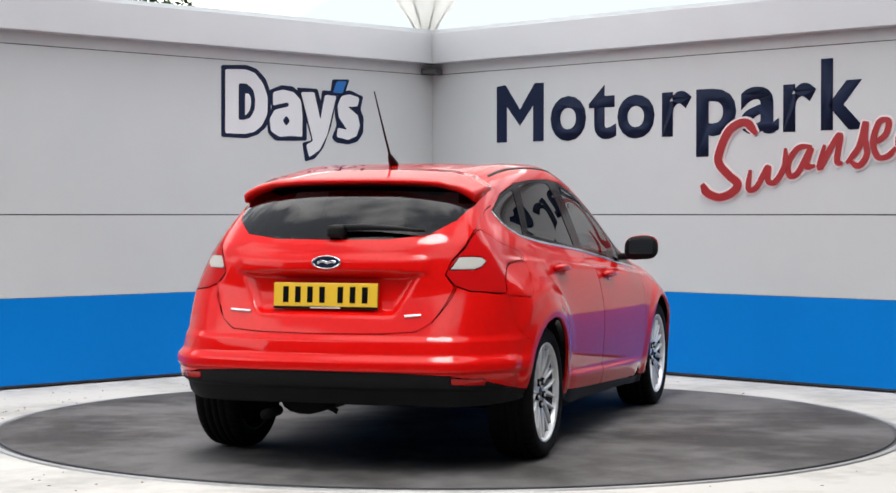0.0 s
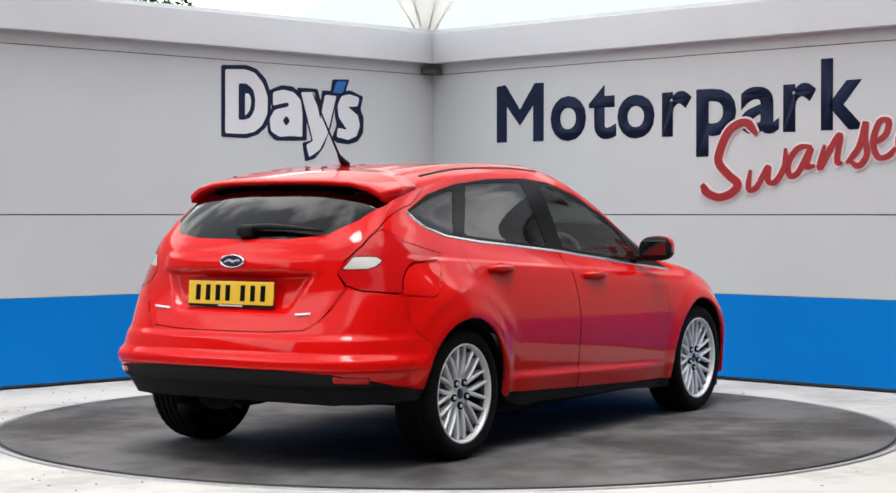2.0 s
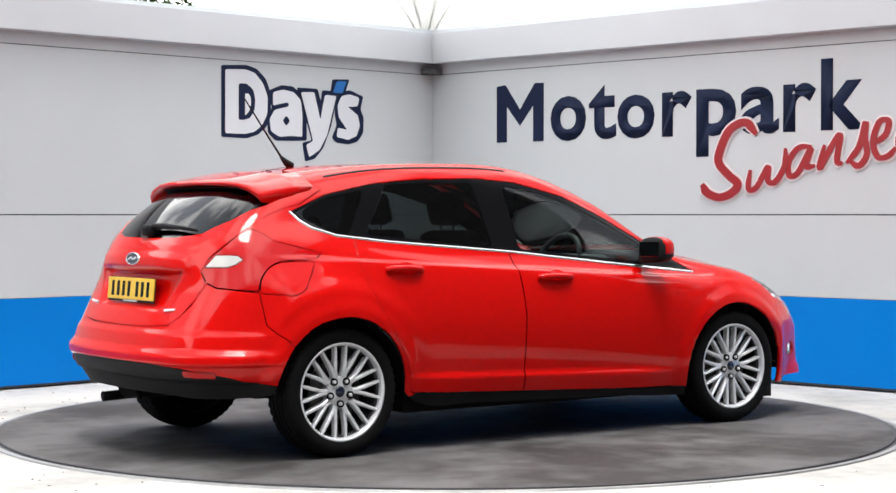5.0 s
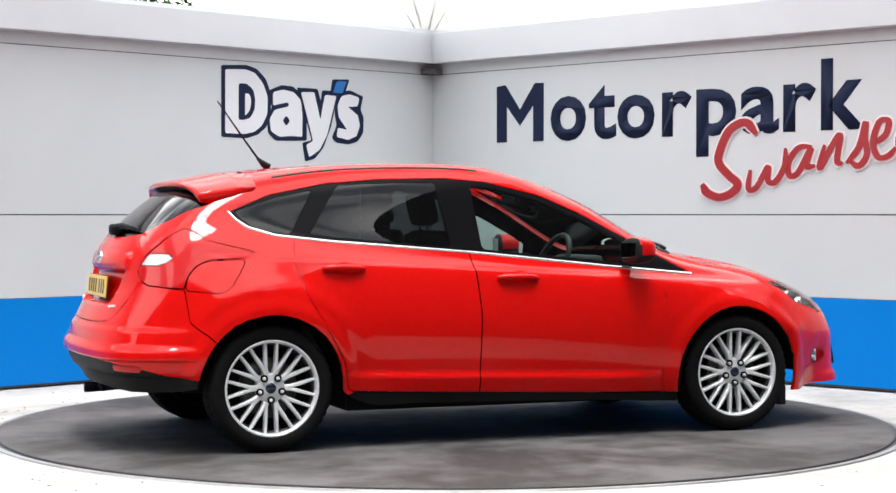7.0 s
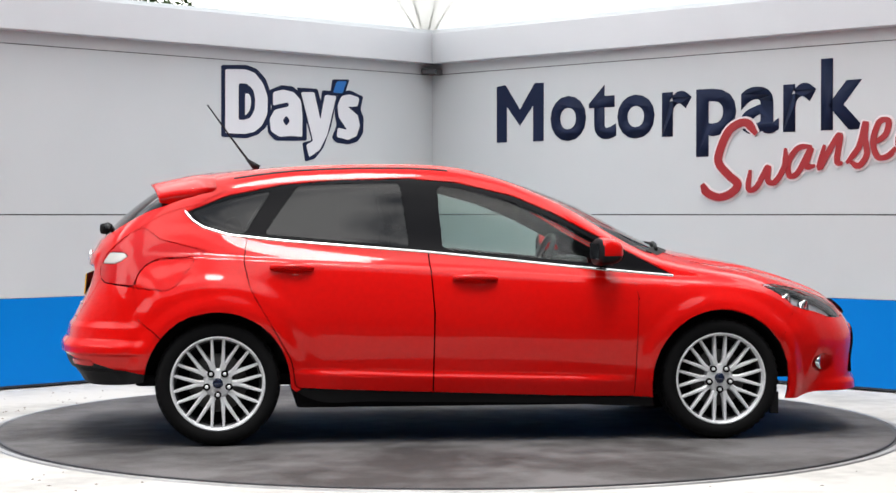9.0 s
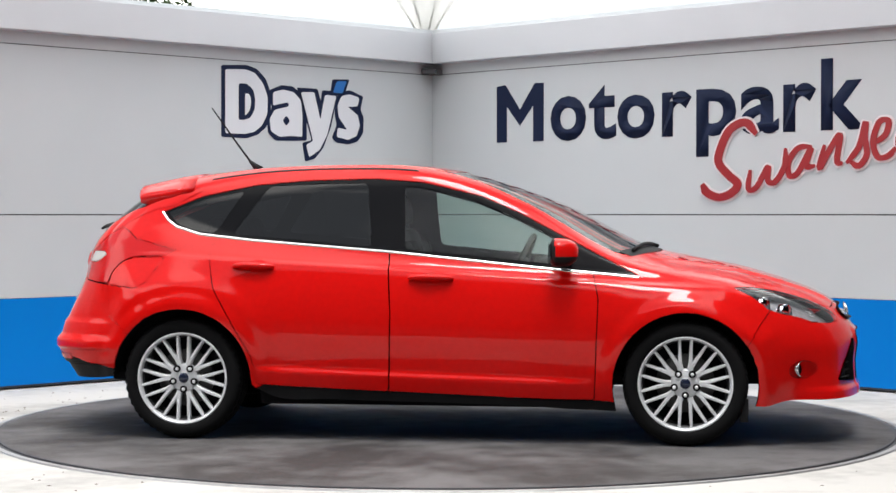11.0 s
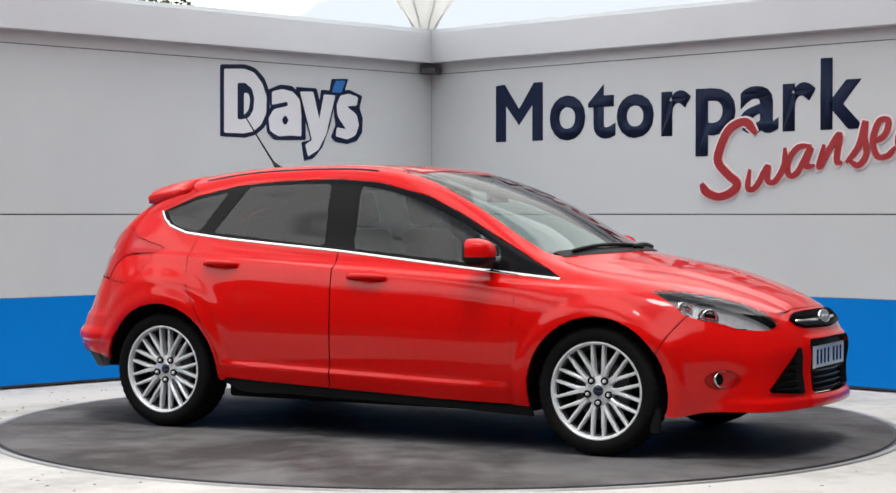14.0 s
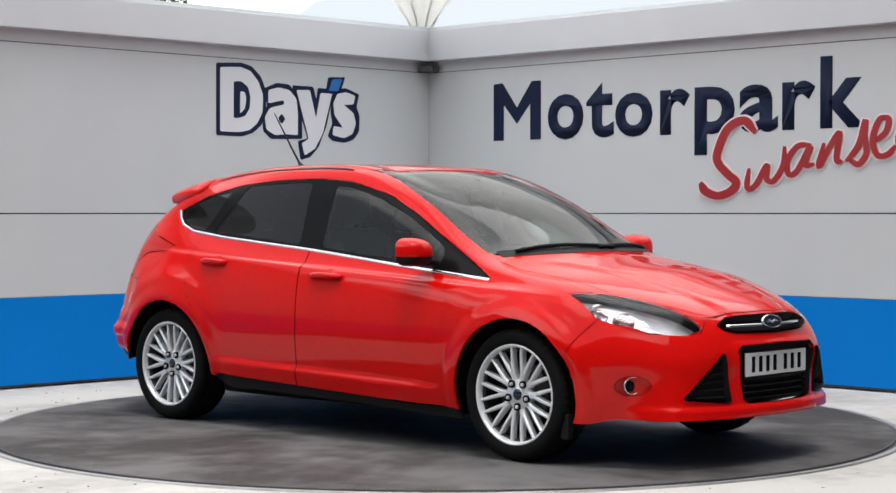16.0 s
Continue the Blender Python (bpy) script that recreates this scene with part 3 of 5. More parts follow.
def panel_bmesh(name, faces, side, inset=0.0016, depth=0.016, push=0.0):
    """A panel in 3D from its flat faces; side -1 or 1, or 0 for a panel that runs across the car. Its edges turn inwards."""
    keys, index = [], {}
    polys = []
    for f in faces:
        poly = []
        for q in f:
            k = (round(q[0], 4), round(q[1], 4))
            if k not in index:
                index[k] = len(keys)
                keys.append(k)
            if not poly or poly[-1] != index[k]:
                poly.append(index[k])
        if len(poly) > 2 and poly[0] != poly[-1]:
            polys.append(poly)
    uv = np.array(keys)
    u, v = np.clip(uv[:, 0], 0, ROWS), np.clip(uv[:, 1], 0, COLS)
    level = SUNK.get(name, 0.0) + push
    p = surface(u, v, level)
    e = 0.03
    n = np.cross(surface(u + e, v, level) - surface(u - e, v, level), surface(u, v + e, level) - surface(u, v - e, level))
    n /= np.linalg.norm(n, axis=1)[:, None] + 1e-12
    n[((p - np.array([0.0, 0, 0.75])) * n).sum(1) < 0] *= -1
    n[v < 0.03, 1] = 0
    n /= np.linalg.norm(n, axis=1)[:, None] + 1e-12
    bm = bmesh.new()
    layer = {}
    for s in ((side,) if side else (1, -1)):
        vs = [bm.verts.new((q[0], q[1] * s, q[2])) for q in p]
        for v, m in zip(vs, n):
            layer[v] = Vector((m[0], m[1] * s, m[2]))
        for poly in polys:
            try:
                bm.faces.new([vs[i] for i in (poly if s > 0 else poly[::-1])])
            except ValueError:
                pass
    if not side:
        mid = [v for v in bm.verts if abs(v.co.y) < 2e-4]
        for v in mid:
            v.co.y = 0
        doubles = bmesh.ops.find_doubles(bm, verts=mid, dist=1e-4)["targetmap"]
        bmesh.ops.weld_verts(bm, targetmap=doubles)
    for v in [v for v in bm.verts if not v.link_faces]:
        bm.verts.remove(v)
    bm.normal_update()
    # outward faces
    flip = [f for f in bm.faces if f.normal.dot(layer.get(f.verts[0], f.normal)) < 0]
    if flip:
        bmesh.ops.reverse_faces(bm, faces=flip)
    rim = [e for e in bm.edges if len(e.link_faces) == 1]
    if depth:
        moved = {}
        pull = {}
        for e in rim:
            f = e.link_faces[0]
            along = (e.verts[1].co - e.verts[0].co).normalized()
            inward = f.normal.cross(along)
            if inward.dot(f.calc_center_median() - e.verts[0].co) < 0:
                inward = -inward
            for v in e.verts:
                pull.setdefault(v, []).append(inward)
        for v, ways in pull.items():
            d = sum(ways, Vector())
            moved[v] = v.co + d.normalized() * inset if d.length > 0.2 else v.co.copy()
        for v, q in moved.items():
            v.co = q
        made = bmesh.ops.extrude_edge_only(bm, edges=rim)["geom"]
        pairs = {}
        for g in made:
            if isinstance(g, bmesh.types.BMVert):
                for e in g.link_edges:
                    o = e.other_vert(g)
                    if o in moved:
                        pairs[g] = o
        for g, o in pairs.items():
            g.co = g.co - layer.get(o, Vector((0, 0, 1))) * depth
            layer[g] = layer.get(o, Vector((0, 0, 1)))
    for f in bm.faces:
        f.smooth = True
    bm.verts.index_update()
    normals = [tuple(layer.get(v, v.normal)) for v in bm.verts]
    return bm, normals


def panel(name, made, material, parent, label=""):
    bm, normals = made
    ob = part(name, bm, material, parent, label)
    ob.data.normals_split_custom_set_from_vertices(normals)
    return ob


PANELS = {  # name: material, across the car, part name, label
    "rear_quarter_glass": (M_PRIVACY, False, "quarter_glass", "dark tinted quarter glass"),
    "rear_door_glass": (M_PRIVACY, False, "rear_window", "dark tinted rear door glass"),
    "front_door_glass": (M_GLASS, False, "front_window", "clear green-tinted front door glass"),
    "window_surround": (M_GLOSSBLACK, False, "window_surround", "gloss black window pillars and frame"),
    "tail_lamp_window": (M_WHITELENS, False, "reversing_lamp", "clear white reversing lamp lens"),
    "tail_lamp": (M_REDLENS, False, "tail_lamp", "red wrap-round tail lamp lens"),
    "fuel_flap": (M_PAINT, False, "fuel_flap", ""),
    "headlamp": (M_LENS, False, "headlamp", "clear swept-back headlamp lens"),
    "rear_screen": (M_PRIVACY, True, "rear_screen", "dark tinted heated rear screen"),
    "tailgate": (M_PAINT, True, "tailgate", ""),
    "reflector": (M_REDLENS, False, "reflector", "red bumper reflector"),
    "lower_bumper": (M_BLACK, True, "lower_bumper", "black textured plastic lower bumper"),
    "rear_bumper": (M_PAINT, True, "rear_bumper", ""),
    "fog_lamp": (M_PAINT, False, "fog_lamp", "round chrome-ringed fog lamp"),
    "side_grille": (M_BLACK, False, "side_grille", "black triangular side intake"),
    "lower_grille": (M_BLACK, True, "lower_grille", "black slatted lower grille"),
    "upper_grille": (M_BLACK, True, "upper_grille", "black slim upper grille"),
    "windscreen": (M_GLASS, True, "windscreen", "clear windscreen"),
    "bonnet": (M_PAINT, True, "bonnet", ""),
    "front_bumper": (M_PAINT, True, "front_bumper", ""),
    "sill": (M_BLACK, False, "sill", "black plastic sill"),
    "rear_door": (M_PAINT, False, "rear_door", ""),
    "front_door": (M_PAINT, False, "front_door", ""),
    "roof": (M_PAINT, True, "roof", ""),
    "body_shell": (M_PAINT, True, "body_shell", "glossy red body shell"),
}
GLAZED = ("rear_quarter_glass", "rear_door_glass", "front_door_glass", "rear_screen", "windscreen")


def surface_at(view, q, out=0.0, side=-1):
    """A point on the finished skin at two coordinates of a view, out metres off it, and the skin's normal there."""
    (u, v), = on_skin(view, [q])
    u, v = np.array([u]), np.array([v])
    p = surface(u, v, out)[0]
    n = skin_normal(u, v)[0]
    if (p - np.array([0, 0, 0.75])) @ n < 0:
        n = -n
    return Vector((p[0], p[1] * side, p[2])), Vector((n[0], n[1] * side, n[2]))


def strip_on_skin(view, points, width, out, side, step=0.04):
    """A thin rounded strip that follows the skin along a line of a view."""
    pts = dense(points, step, closed=False)
    bm = bmesh.new()
    rows = []
    for i, q in enumerate(pts):
        a, b = np.array(pts[max(i - 1, 0)]), np.array(pts[min(i + 1, len(pts) - 1)])
        d = (b - a) / (np.hypot(*(b - a)) + 1e-9)
        nrm = np.array([-d[1], d[0]]) * width / 2
        row = []
        for f, o in ((-1.0, -0.002), (-0.9, out * 0.7), (0, out), (0.9, out * 0.7), (1.0, -0.002)):
            p, _ = surface_at(view, tuple(np.array(q) + nrm * f), o, side)
            row.append(bm.verts.new(p))
        rows.append(row)
    for r, s in zip(rows, rows[1:]):
        for k in range(4):
            bm.faces.new((r[k], r[k + 1], s[k + 1], s[k]))
    bmesh.ops.recalc_face_normals(bm, faces=bm.faces)
    return bm


def build_wheel():
    """An alloy wheel with its tyre, its outer face towards -y, its centre at the origin."""
    wheel = new("wheel")
    tagged(wheel, "silver multi-spoke alloy wheel with a black tyre")
    bm = bmesh.new()
    R, W = 0.322, 0.108
    prof = [(0.236, -W + 0.012), (0.246, -W + 0.004), (0.262, -W - 0.004), (0.285, -W - 0.005), (0.300, -W), (0.312, -W + 0.010), (0.318, -W + 0.024)]
    for g in (-0.055, -0.018, 0.018, 0.055):
        prof += [(R, g - 0.006), (R - 0.007, g - 0.004), (R - 0.007, g + 0.004), (R, g + 0.006)]
    prof += [(r, -t) for r, t in prof[6::-1]]
    lathe(bm, prof, 144)
    # shallow cross cuts near the shoulders
    for v in bm.verts:
        if v.co.xz.length > 0.309 and abs(v.co.y) > 0.058 and round(math.atan2(v.co.z, v.co.x) / (2 * math.pi / 144)) % 3 == 0:
            v.co.x, v.co.z = v.co.x * 0.978, v.co.z * 0.978
    part("tyre", bm, M_TYRE, wheel, "black rubber tyre", smooth=True)
    bm = bmesh.new()
    lathe(bm, [(0.240, -0.085), (0.2445, -0.098), (0.2435, -0.104), (0.238, -0.105), (0.232, -0.101), (0.229, -0.092), (0.2265, -0.078), (0.225, -0.072), (0.228, -0.070), (0.240, -0.085)], 72)
    part("rim", bm, M_ALLOY, wheel, smooth=True)
    bm = bmesh.new()
    lathe(bm, [(0.222, -0.076), (0.217, -0.055), (0.212, 0.02), (0.226, 0.09), (0.240, 0.098), (0.242, 0.09), (0.23, 0.02), (0.235, -0.07), (0.222, -0.076)], 60)
    part("barrel", bm, M_BARREL, wheel, "dark inner rim barrel", smooth=True)
    bm = bmesh.new()
    lathe(bm, [(0.0, -0.074), (0.030, -0.074), (0.036, -0.070), (0.066, -0.072), (0.074, -0.068), (0.077, -0.052), (0.075, -0.02), (0.0, -0.02)], 40)
    part("hub", bm, M_ALLOY, wheel, smooth=True)
    for k in range(10):
        base = 2 * math.pi * k / 10 + math.pi / 2 + math.pi / 10
        bm = bmesh.new()
        for sgn in (-1, 1):
            rows = []
            for i in range(11):
                f = i / 10
                r = 0.072 + f * 0.160
                a = base
                off = sgn * (0.0045 + 0.0385 * max(0.0, r - 0.098) / 0.134)
                wd = 0.0118 - 0.0042 * f
                y = -0.074 - 0.014 * f - 0.004 * math.sin(f * math.pi)
                c, s = math.cos(a), math.sin(a)
                tx, tz = -s, c
                rows.append([bm.verts.new((r * c + tx * (o + off), yy, r * s + tz * (o + off))) for o, yy in
                             ((-wd, y + 0.034), (-wd * 0.95, y + 0.006), (-wd * 0.45, y), (wd * 0.45, y), (wd * 0.95, y + 0.006), (wd, y + 0.034))])
            for p, q in zip(rows, rows[1:]):
                for j in range(5):
                    bm.faces.new((p[j], p[j + 1], q[j + 1], q[j]))
            bm.faces.new(rows[-1])
        bmesh.ops.recalc_face_normals(bm, faces=bm.faces)
        part("spoke", bm, M_ALLOY, wheel)
    for k in range(5):
        a = 2 * math.pi * k / 5 - math.pi / 2
        bm = bmesh.new()
        # the shade of the nut's recess, put in as a black collar
        lathe(bm, [(0.0190, -0.0690), (0.0190, -0.0815), (0.0140, -0.0815), (0.0135, -0.0720), (0.0, -0.0720)], 16)
        bmesh.ops.translate(bm, vec=(0.060 * math.cos(a), 0, 0.060 * math.sin(a)), verts=bm.verts)
        part("nut_shade_ring", bm, M_GLOSSBLACK, wheel, "dark recess round a wheel nut")
        bm = bmesh.new()
        lathe(bm, [(0.0098, -0.070), (0.0098, -0.084), (0.0065, -0.087), (0.0, -0.087)], 6)
        bmesh.ops.translate(bm, vec=(0.060 * math.cos(a), 0, 0.060 * math.sin(a)), verts=bm.verts)
        part("wheel_nut", bm, M_ALLOY, wheel, "bright steel wheel nut")
    bm = bmesh.new()
    lathe(bm, [(0.0, -0.081), (0.020, -0.080), (0.027, -0.076), (0.028, -0.070)], 28)
    part("centre_cap", bm, M_BADGE, wheel, "dark blue centre cap", smooth=True)
    bm = bmesh.new()
    lathe(bm, [(0.05, -0.025), (0.150, -0.025), (0.152, -0.018), (0.150, 0.0), (0.05, 0.0)], 40)
    part("brake_disc", bm, M_DISC, wheel, "grey steel brake disc", smooth=True)
    bm = bmesh.new()
    lathe(bm, [(0.0, 0.02), (0.215, 0.02), (0.215, 0.03), (0.0, 0.03)], 32)
    part("brake_shield", bm, M_INNER, wheel, "dark brake shield")
    return wheel


def rounded_block(bm, size, centre, bevel, m=None):
    sx, sy, sz = (s / 2 for s in size)
    return box(bm, centre[0] - sx, centre[1] - sy, centre[2] - sz, centre[0] + sx, centre[1] + sy, centre[2] + sz, bevel, m)


def build_mirror(car, side):
    bm = bmesh.new()
    bmesh.ops.create_uvsphere(bm, u_segments=28, v_segments=18, radius=1)
    for v in bm.verts:
        x, y, z = v.co
        sx = 0.112 if x > 0 else 0.035
        v.co = Vector((math.copysign(abs(x) ** 0.75, x) * sx, math.copysign(abs(y) ** 0.62, y) * 0.100, math.copysign(abs(z) ** 0.72, z) * 0.072))
        v.co.z -= 0.012 * (v.co.y * side / 0.108 < 0) * abs(v.co.y) / 0.108
    cut = bmesh.ops.bisect_plane(bm, geom=list(bm.verts) + list(bm.edges) + list(bm.faces), plane_co=(0, 0, -0.022), plane_no=(0, 0, 1))
    lower = bm.copy()
    bmesh.ops.delete(bm, geom=[f for f in bm.faces if f.calc_center_median().z < -0.022 or f.calc_center_median().x < -0.014], context="FACES")
    bmesh.ops.delete(lower, geom=[f for f in lower.faces if not (f.calc_center_median().z < -0.022 or f.calc_center_median().x < -0.014)], context="FACES")
    m = pose(0.665, side * 0.918, 0.998, 0, 0, side * -8)
    for b in (bm, lower):
        bmesh.ops.transform(b, matrix=m, verts=b.verts)
    mirror = part("door_mirror", lower, M_BLACK, car, "red door mirror with a black lower shell", smooth=True)
    part("mirror_cap", bm, M_PAINT, mirror, "glossy red mirror cap", smooth=True)
    bm = bmesh.new()
    rounded_block(bm, (0.006, 0.140, 0.082), (-0.034, 0, 0.002), 0.002, None)
    bmesh.ops.transform(bm, matrix=m, verts=bm.verts)
    part("mirror_glass", bm, M_MIRROR, mirror, "silvered mirror glass")
    bm = bmesh.new()
    rounded_block(bm, (0.03, 0.085, 0.016), (0.040, side * 0.052, -0.020), 0.006, None)
    bmesh.ops.transform(bm, matrix=m, verts=bm.verts)
    part("indicator", bm, M_WHITELENS, mirror, "clear indicator repeater")
    bm = bmesh.new()
    tube(bm, [(0.69, side * 0.90, 0.962), (0.70, side * 0.84, 0.945), (0.71, side * 0.775, 0.94)], 0.030, 10, 0.7)
    part("mirror_arm", bm, M_BLACK, mirror, "black mirror arm", smooth=True)


def build_handle(car, x0, x1, z, side):
    """A pull handle over a dished recess."""
    bm = bmesh.new()
    xm = (x0 + x1) / 2
    c, n = surface_at("side", (xm, z), 0.0, side)
    pts = []
    for i in range(11):
        f = i / 10
        p, m = surface_at("side", (x0 + (x1 - x0) * f, z - 0.004 * f), 0.004 + 0.026 * math.sin(math.pi * min(1, max(0, f))) ** 0.5, side)
        pts.append(p)
    tube(bm, pts, 0.0185, 10, 0.85, taper=[0.8, 0.95, 1, 1, 1, 1, 1, 1, 1, 0.95, 0.8])
    h = part("door_handle", bm, M_PAINT, car, "red pull handle", smooth=True)
    bm = bmesh.new()
    n_seg = 20
    ring = []
    for i in range(n_seg):
        a = 2 * math.pi * i / n_seg
        p, _ = surface_at("side", (xm + 0.055 * math.cos(a) + 0.02, z + 0.036 * math.sin(a)), 0.0045, side)
        ring.append(bm.verts.new(p))
    mid, _ = surface_at("side", (xm + 0.02, z), 0.0008, side)
    inner = [bm.verts.new(mid.lerp(v.co, 0.6)) for v in ring]
    cv = bm.verts.new(mid)
    for i in range(n_seg):
        j = (i + 1) % n_seg
        bm.faces.new((ring[i], ring[j], inner[j], inner[i]))
        bm.faces.new((inner[i], inner[j], cv))
    bmesh.ops.recalc_face_normals(bm, faces=bm.faces)
    part("handle_recess", bm, M_PAINT, h, smooth=True)


def build_spoiler(car):
    bm = bmesh.new()
    ys = [k * 0.598 for k in (-1, -.985, -.95, -.87, -.72, -.48, -.24, 0, .24, .48, .72, .87, .95, .985, 1)]
    rows = []
    for y in ys:
        f = abs(y) / 0.598
        drop = 0.055 * f ** 7
        tip_x, tip_z = -1.695 + 0.060 * f ** 3, 1.362 - 0.012 * f ** 2 - drop
        p = surface_at("top", (-1.36 + 0.03 * f, min(abs(y), 0.54)), 0.004, 1)[0]
        root_z = p.z - 0.75 * max(0.0, abs(y) - 0.54)
        thick = 0.020 + 0.022 * f ** 6
        rows.append([bm.verts.new(q) for q in (
            (-1.36 + 0.03 * f, y, root_z), (-1.47 + 0.03 * f, y, root_z * 0.66 + tip_z * 0.34 + 0.008), (tip_x + 0.07, y, tip_z + 0.014), (tip_x + 0.014, y, tip_z + 0.002),
            (tip_x, y, tip_z - 0.008), (tip_x + 0.008, y, tip_z - thick), (tip_x + 0.09, y, tip_z - thick - 0.010), (-1.50 + 0.02 * f, y, tip_z - thick + 0.005), (-1.40 + 0.03 * f, y, root_z - 0.04))])
    for r, s in zip(rows, rows[1:]):
        for k in range(9):
            bm.faces.new((r[k], r[(k + 1) % 9], s[(k + 1) % 9], s[k]))
    bm.faces.new(rows[0])
    bm.faces.new(rows[-1][::-1])
    bmesh.ops.recalc_face_normals(bm, faces=bm.faces)
    sp = part("roof_spoiler", bm, M_PAINT, car, "red roof spoiler over the rear screen", smooth=True)
    # black sheet that puts the shade under the spoiler into its colour
    bm = bmesh.new()
    rows = []
    for y in [-0.545, -0.4, -0.2, 0, 0.2, 0.4, 0.545]:
        f = abs(y) / 0.598
        tip_x, tip_z = -1.695 + 0.060 * f ** 3, 1.362 - 0.012 * f ** 2
        rows.append([bm.verts.new(q) for q in ((tip_x + 0.03, y, tip_z - 0.030), (tip_x + 0.09, y, tip_z - 0.055), (-1.50, y, tip_z - 0.055), (-1.50, y, tip_z - 0.02))])
    for r, s in zip(rows, rows[1:]):
        for k in range(3):
            bm.faces.new((r[k], r[k + 1], s[k + 1], s[k]))
    bmesh.ops.recalc_face_normals(bm, faces=bm.faces)
    part("spoiler_underside", bm, M_BLACK, sp, "black spoiler underside")


def build_plate(car, front):
    """A number plate: characters stand as plain dark bars."""
    m = pose(2.226, 0, 0.478, 0, 0, 0) @ pose(0, 0, 0, 90, 0, 90) if front else pose(-2.036, 0, 0.817, 0, 0, 0) @ pose(0, 0, 0, 90, 0, -90) @ pose(0, 0, 0, -5)
    bm = bmesh.new()
    box(bm, -0.26, -0.0555, -0.002, 0.26, 0.0555, 0.006, 0.004)
    bmesh.ops.transform(bm, matrix=m, verts=bm.verts)
    pl = part("number_plate", bm, M_PLATE_W if front else M_PLATE_Y, car, "white front number plate" if front else "yellow rear number plate")
    for k in range(7):
        x = -0.222 + k * 0.061 + (0.030 if k > 3 else 0)
        bm = bmesh.new()
        box(bm, x + 0.010, -0.0375, 0.0055, x + 0.038, 0.0375, 0.0075)
        bmesh.ops.transform(bm, matrix=m, verts=bm.verts)
        part("bar", bm, M_GLOSSBLACK, pl, "plain dark bar")
    bm = bmesh.new()
    box(bm, -0.262, -0.066, -0.006, 0.262, 0.0575, -0.001, 0.002)
    bmesh.ops.transform(bm, matrix=m, verts=bm.verts)
    part("plate_holder", bm, M_BLACK, pl, "black plate holder")
    if not front:
        bm = bmesh.new()
        box(bm, -0.075, -0.064, -0.001, 0.075, -0.057, 0.003)
        bmesh.ops.transform(bm, matrix=m, verts=bm.verts)
        part("dealer_strip", bm, M_PLATE_W, pl, "pale unreadable strip below the plate")


def oval_badge(car, m, w=0.074, h=0.032):
    bm = bmesh.new()
    prof = [(1.0, 0.0), (1.0, 0.006), (0.93, 0.010), (0.86, 0.007)]
    n = 32
    rings = [[bm.verts.new((w * r * math.cos(2 * math.pi * i / n), h * r * math.sin(2 * math.pi * i / n), t)) for i in range(n)] for r, t in prof]
    for a, b in zip(rings, rings[1:]):
        for i in range(n):
            bm.faces.new((a[i], a[(i + 1) % n], b[(i + 1) % n], b[i]))
    bmesh.ops.transform(bm, matrix=m, verts=bm.verts)
    bmesh.ops.recalc_face_normals(bm, faces=bm.faces)
    badge = part("badge", bm, M_CHROME, car, "oval chrome-rimmed badge", smooth=True)
    bm = bmesh.new()
    vs = [bm.verts.new((w * 0.87 * math.cos(2 * math.pi * i / n), h * 0.87 * math.sin(2 * math.pi * i / n), 0.0065)) for i in range(n)]
    bm.faces.new(vs)
    bmesh.ops.transform(bm, matrix=m, verts=bm.verts)
    part("badge_field", bm, M_BADGE, badge, "dark blue badge field")
    bm = bmesh.new()
    tube(bm, [(-0.045, -0.004, 0.0068), (-0.02, 0.006, 0.0072), (0.005, -0.003, 0.0072), (0.03, 0.005, 0.0072), (0.047, 0.0, 0.0068)], 0.0055, 6, 0.4)
    bmesh.ops.transform(bm, matrix=m, verts=bm.verts)
    part("badge_bar", bm, M_CHROME, badge, "plain chrome bar")


def seat(car, x, y, name="front_seat"):
    """A bucket seat: cushion, leaning back with bolsters, headrest on two pins."""
    bm = bmesh.new()
    rounded_block(bm, (0.50, 0.48, 0.16), (x + 0.22, y, 0.50), 0.05)
    s = part(name, bm, M_SEAT, car, "dark cloth seat", smooth=True)
    bm = bmesh.new()
    lean = pose(x - 0.02, y, 0.52, 0, -14, 0)
    rounded_block(bm, (0.13, 0.44, 0.60), (0, 0, 0.30), 0.05, lean)
    for sd in (-1, 1):
        rounded_block(bm, (0.17, 0.08, 0.48), (0.02, sd * 0.21, 0.28), 0.035, lean)
    part("backrest", bm, M_SEAT, s, smooth=True)
    bm = bmesh.new()
    rounded_block(bm, (0.10, 0.26, 0.185), (0.015, 0, 0.72), 0.045, lean)
    part("headrest", bm, M_SEAT, s, smooth=True)
    for sd in (-1, 1):
        bm = bmesh.new()
        tube(bm, [lean @ Vector((0, sd * 0.06, 0.57)), lean @ Vector((0, sd * 0.06, 0.66))], 0.007, 8)
        part("headrest_pin", bm, M_CHROME, s, "chrome headrest pin")
    return s


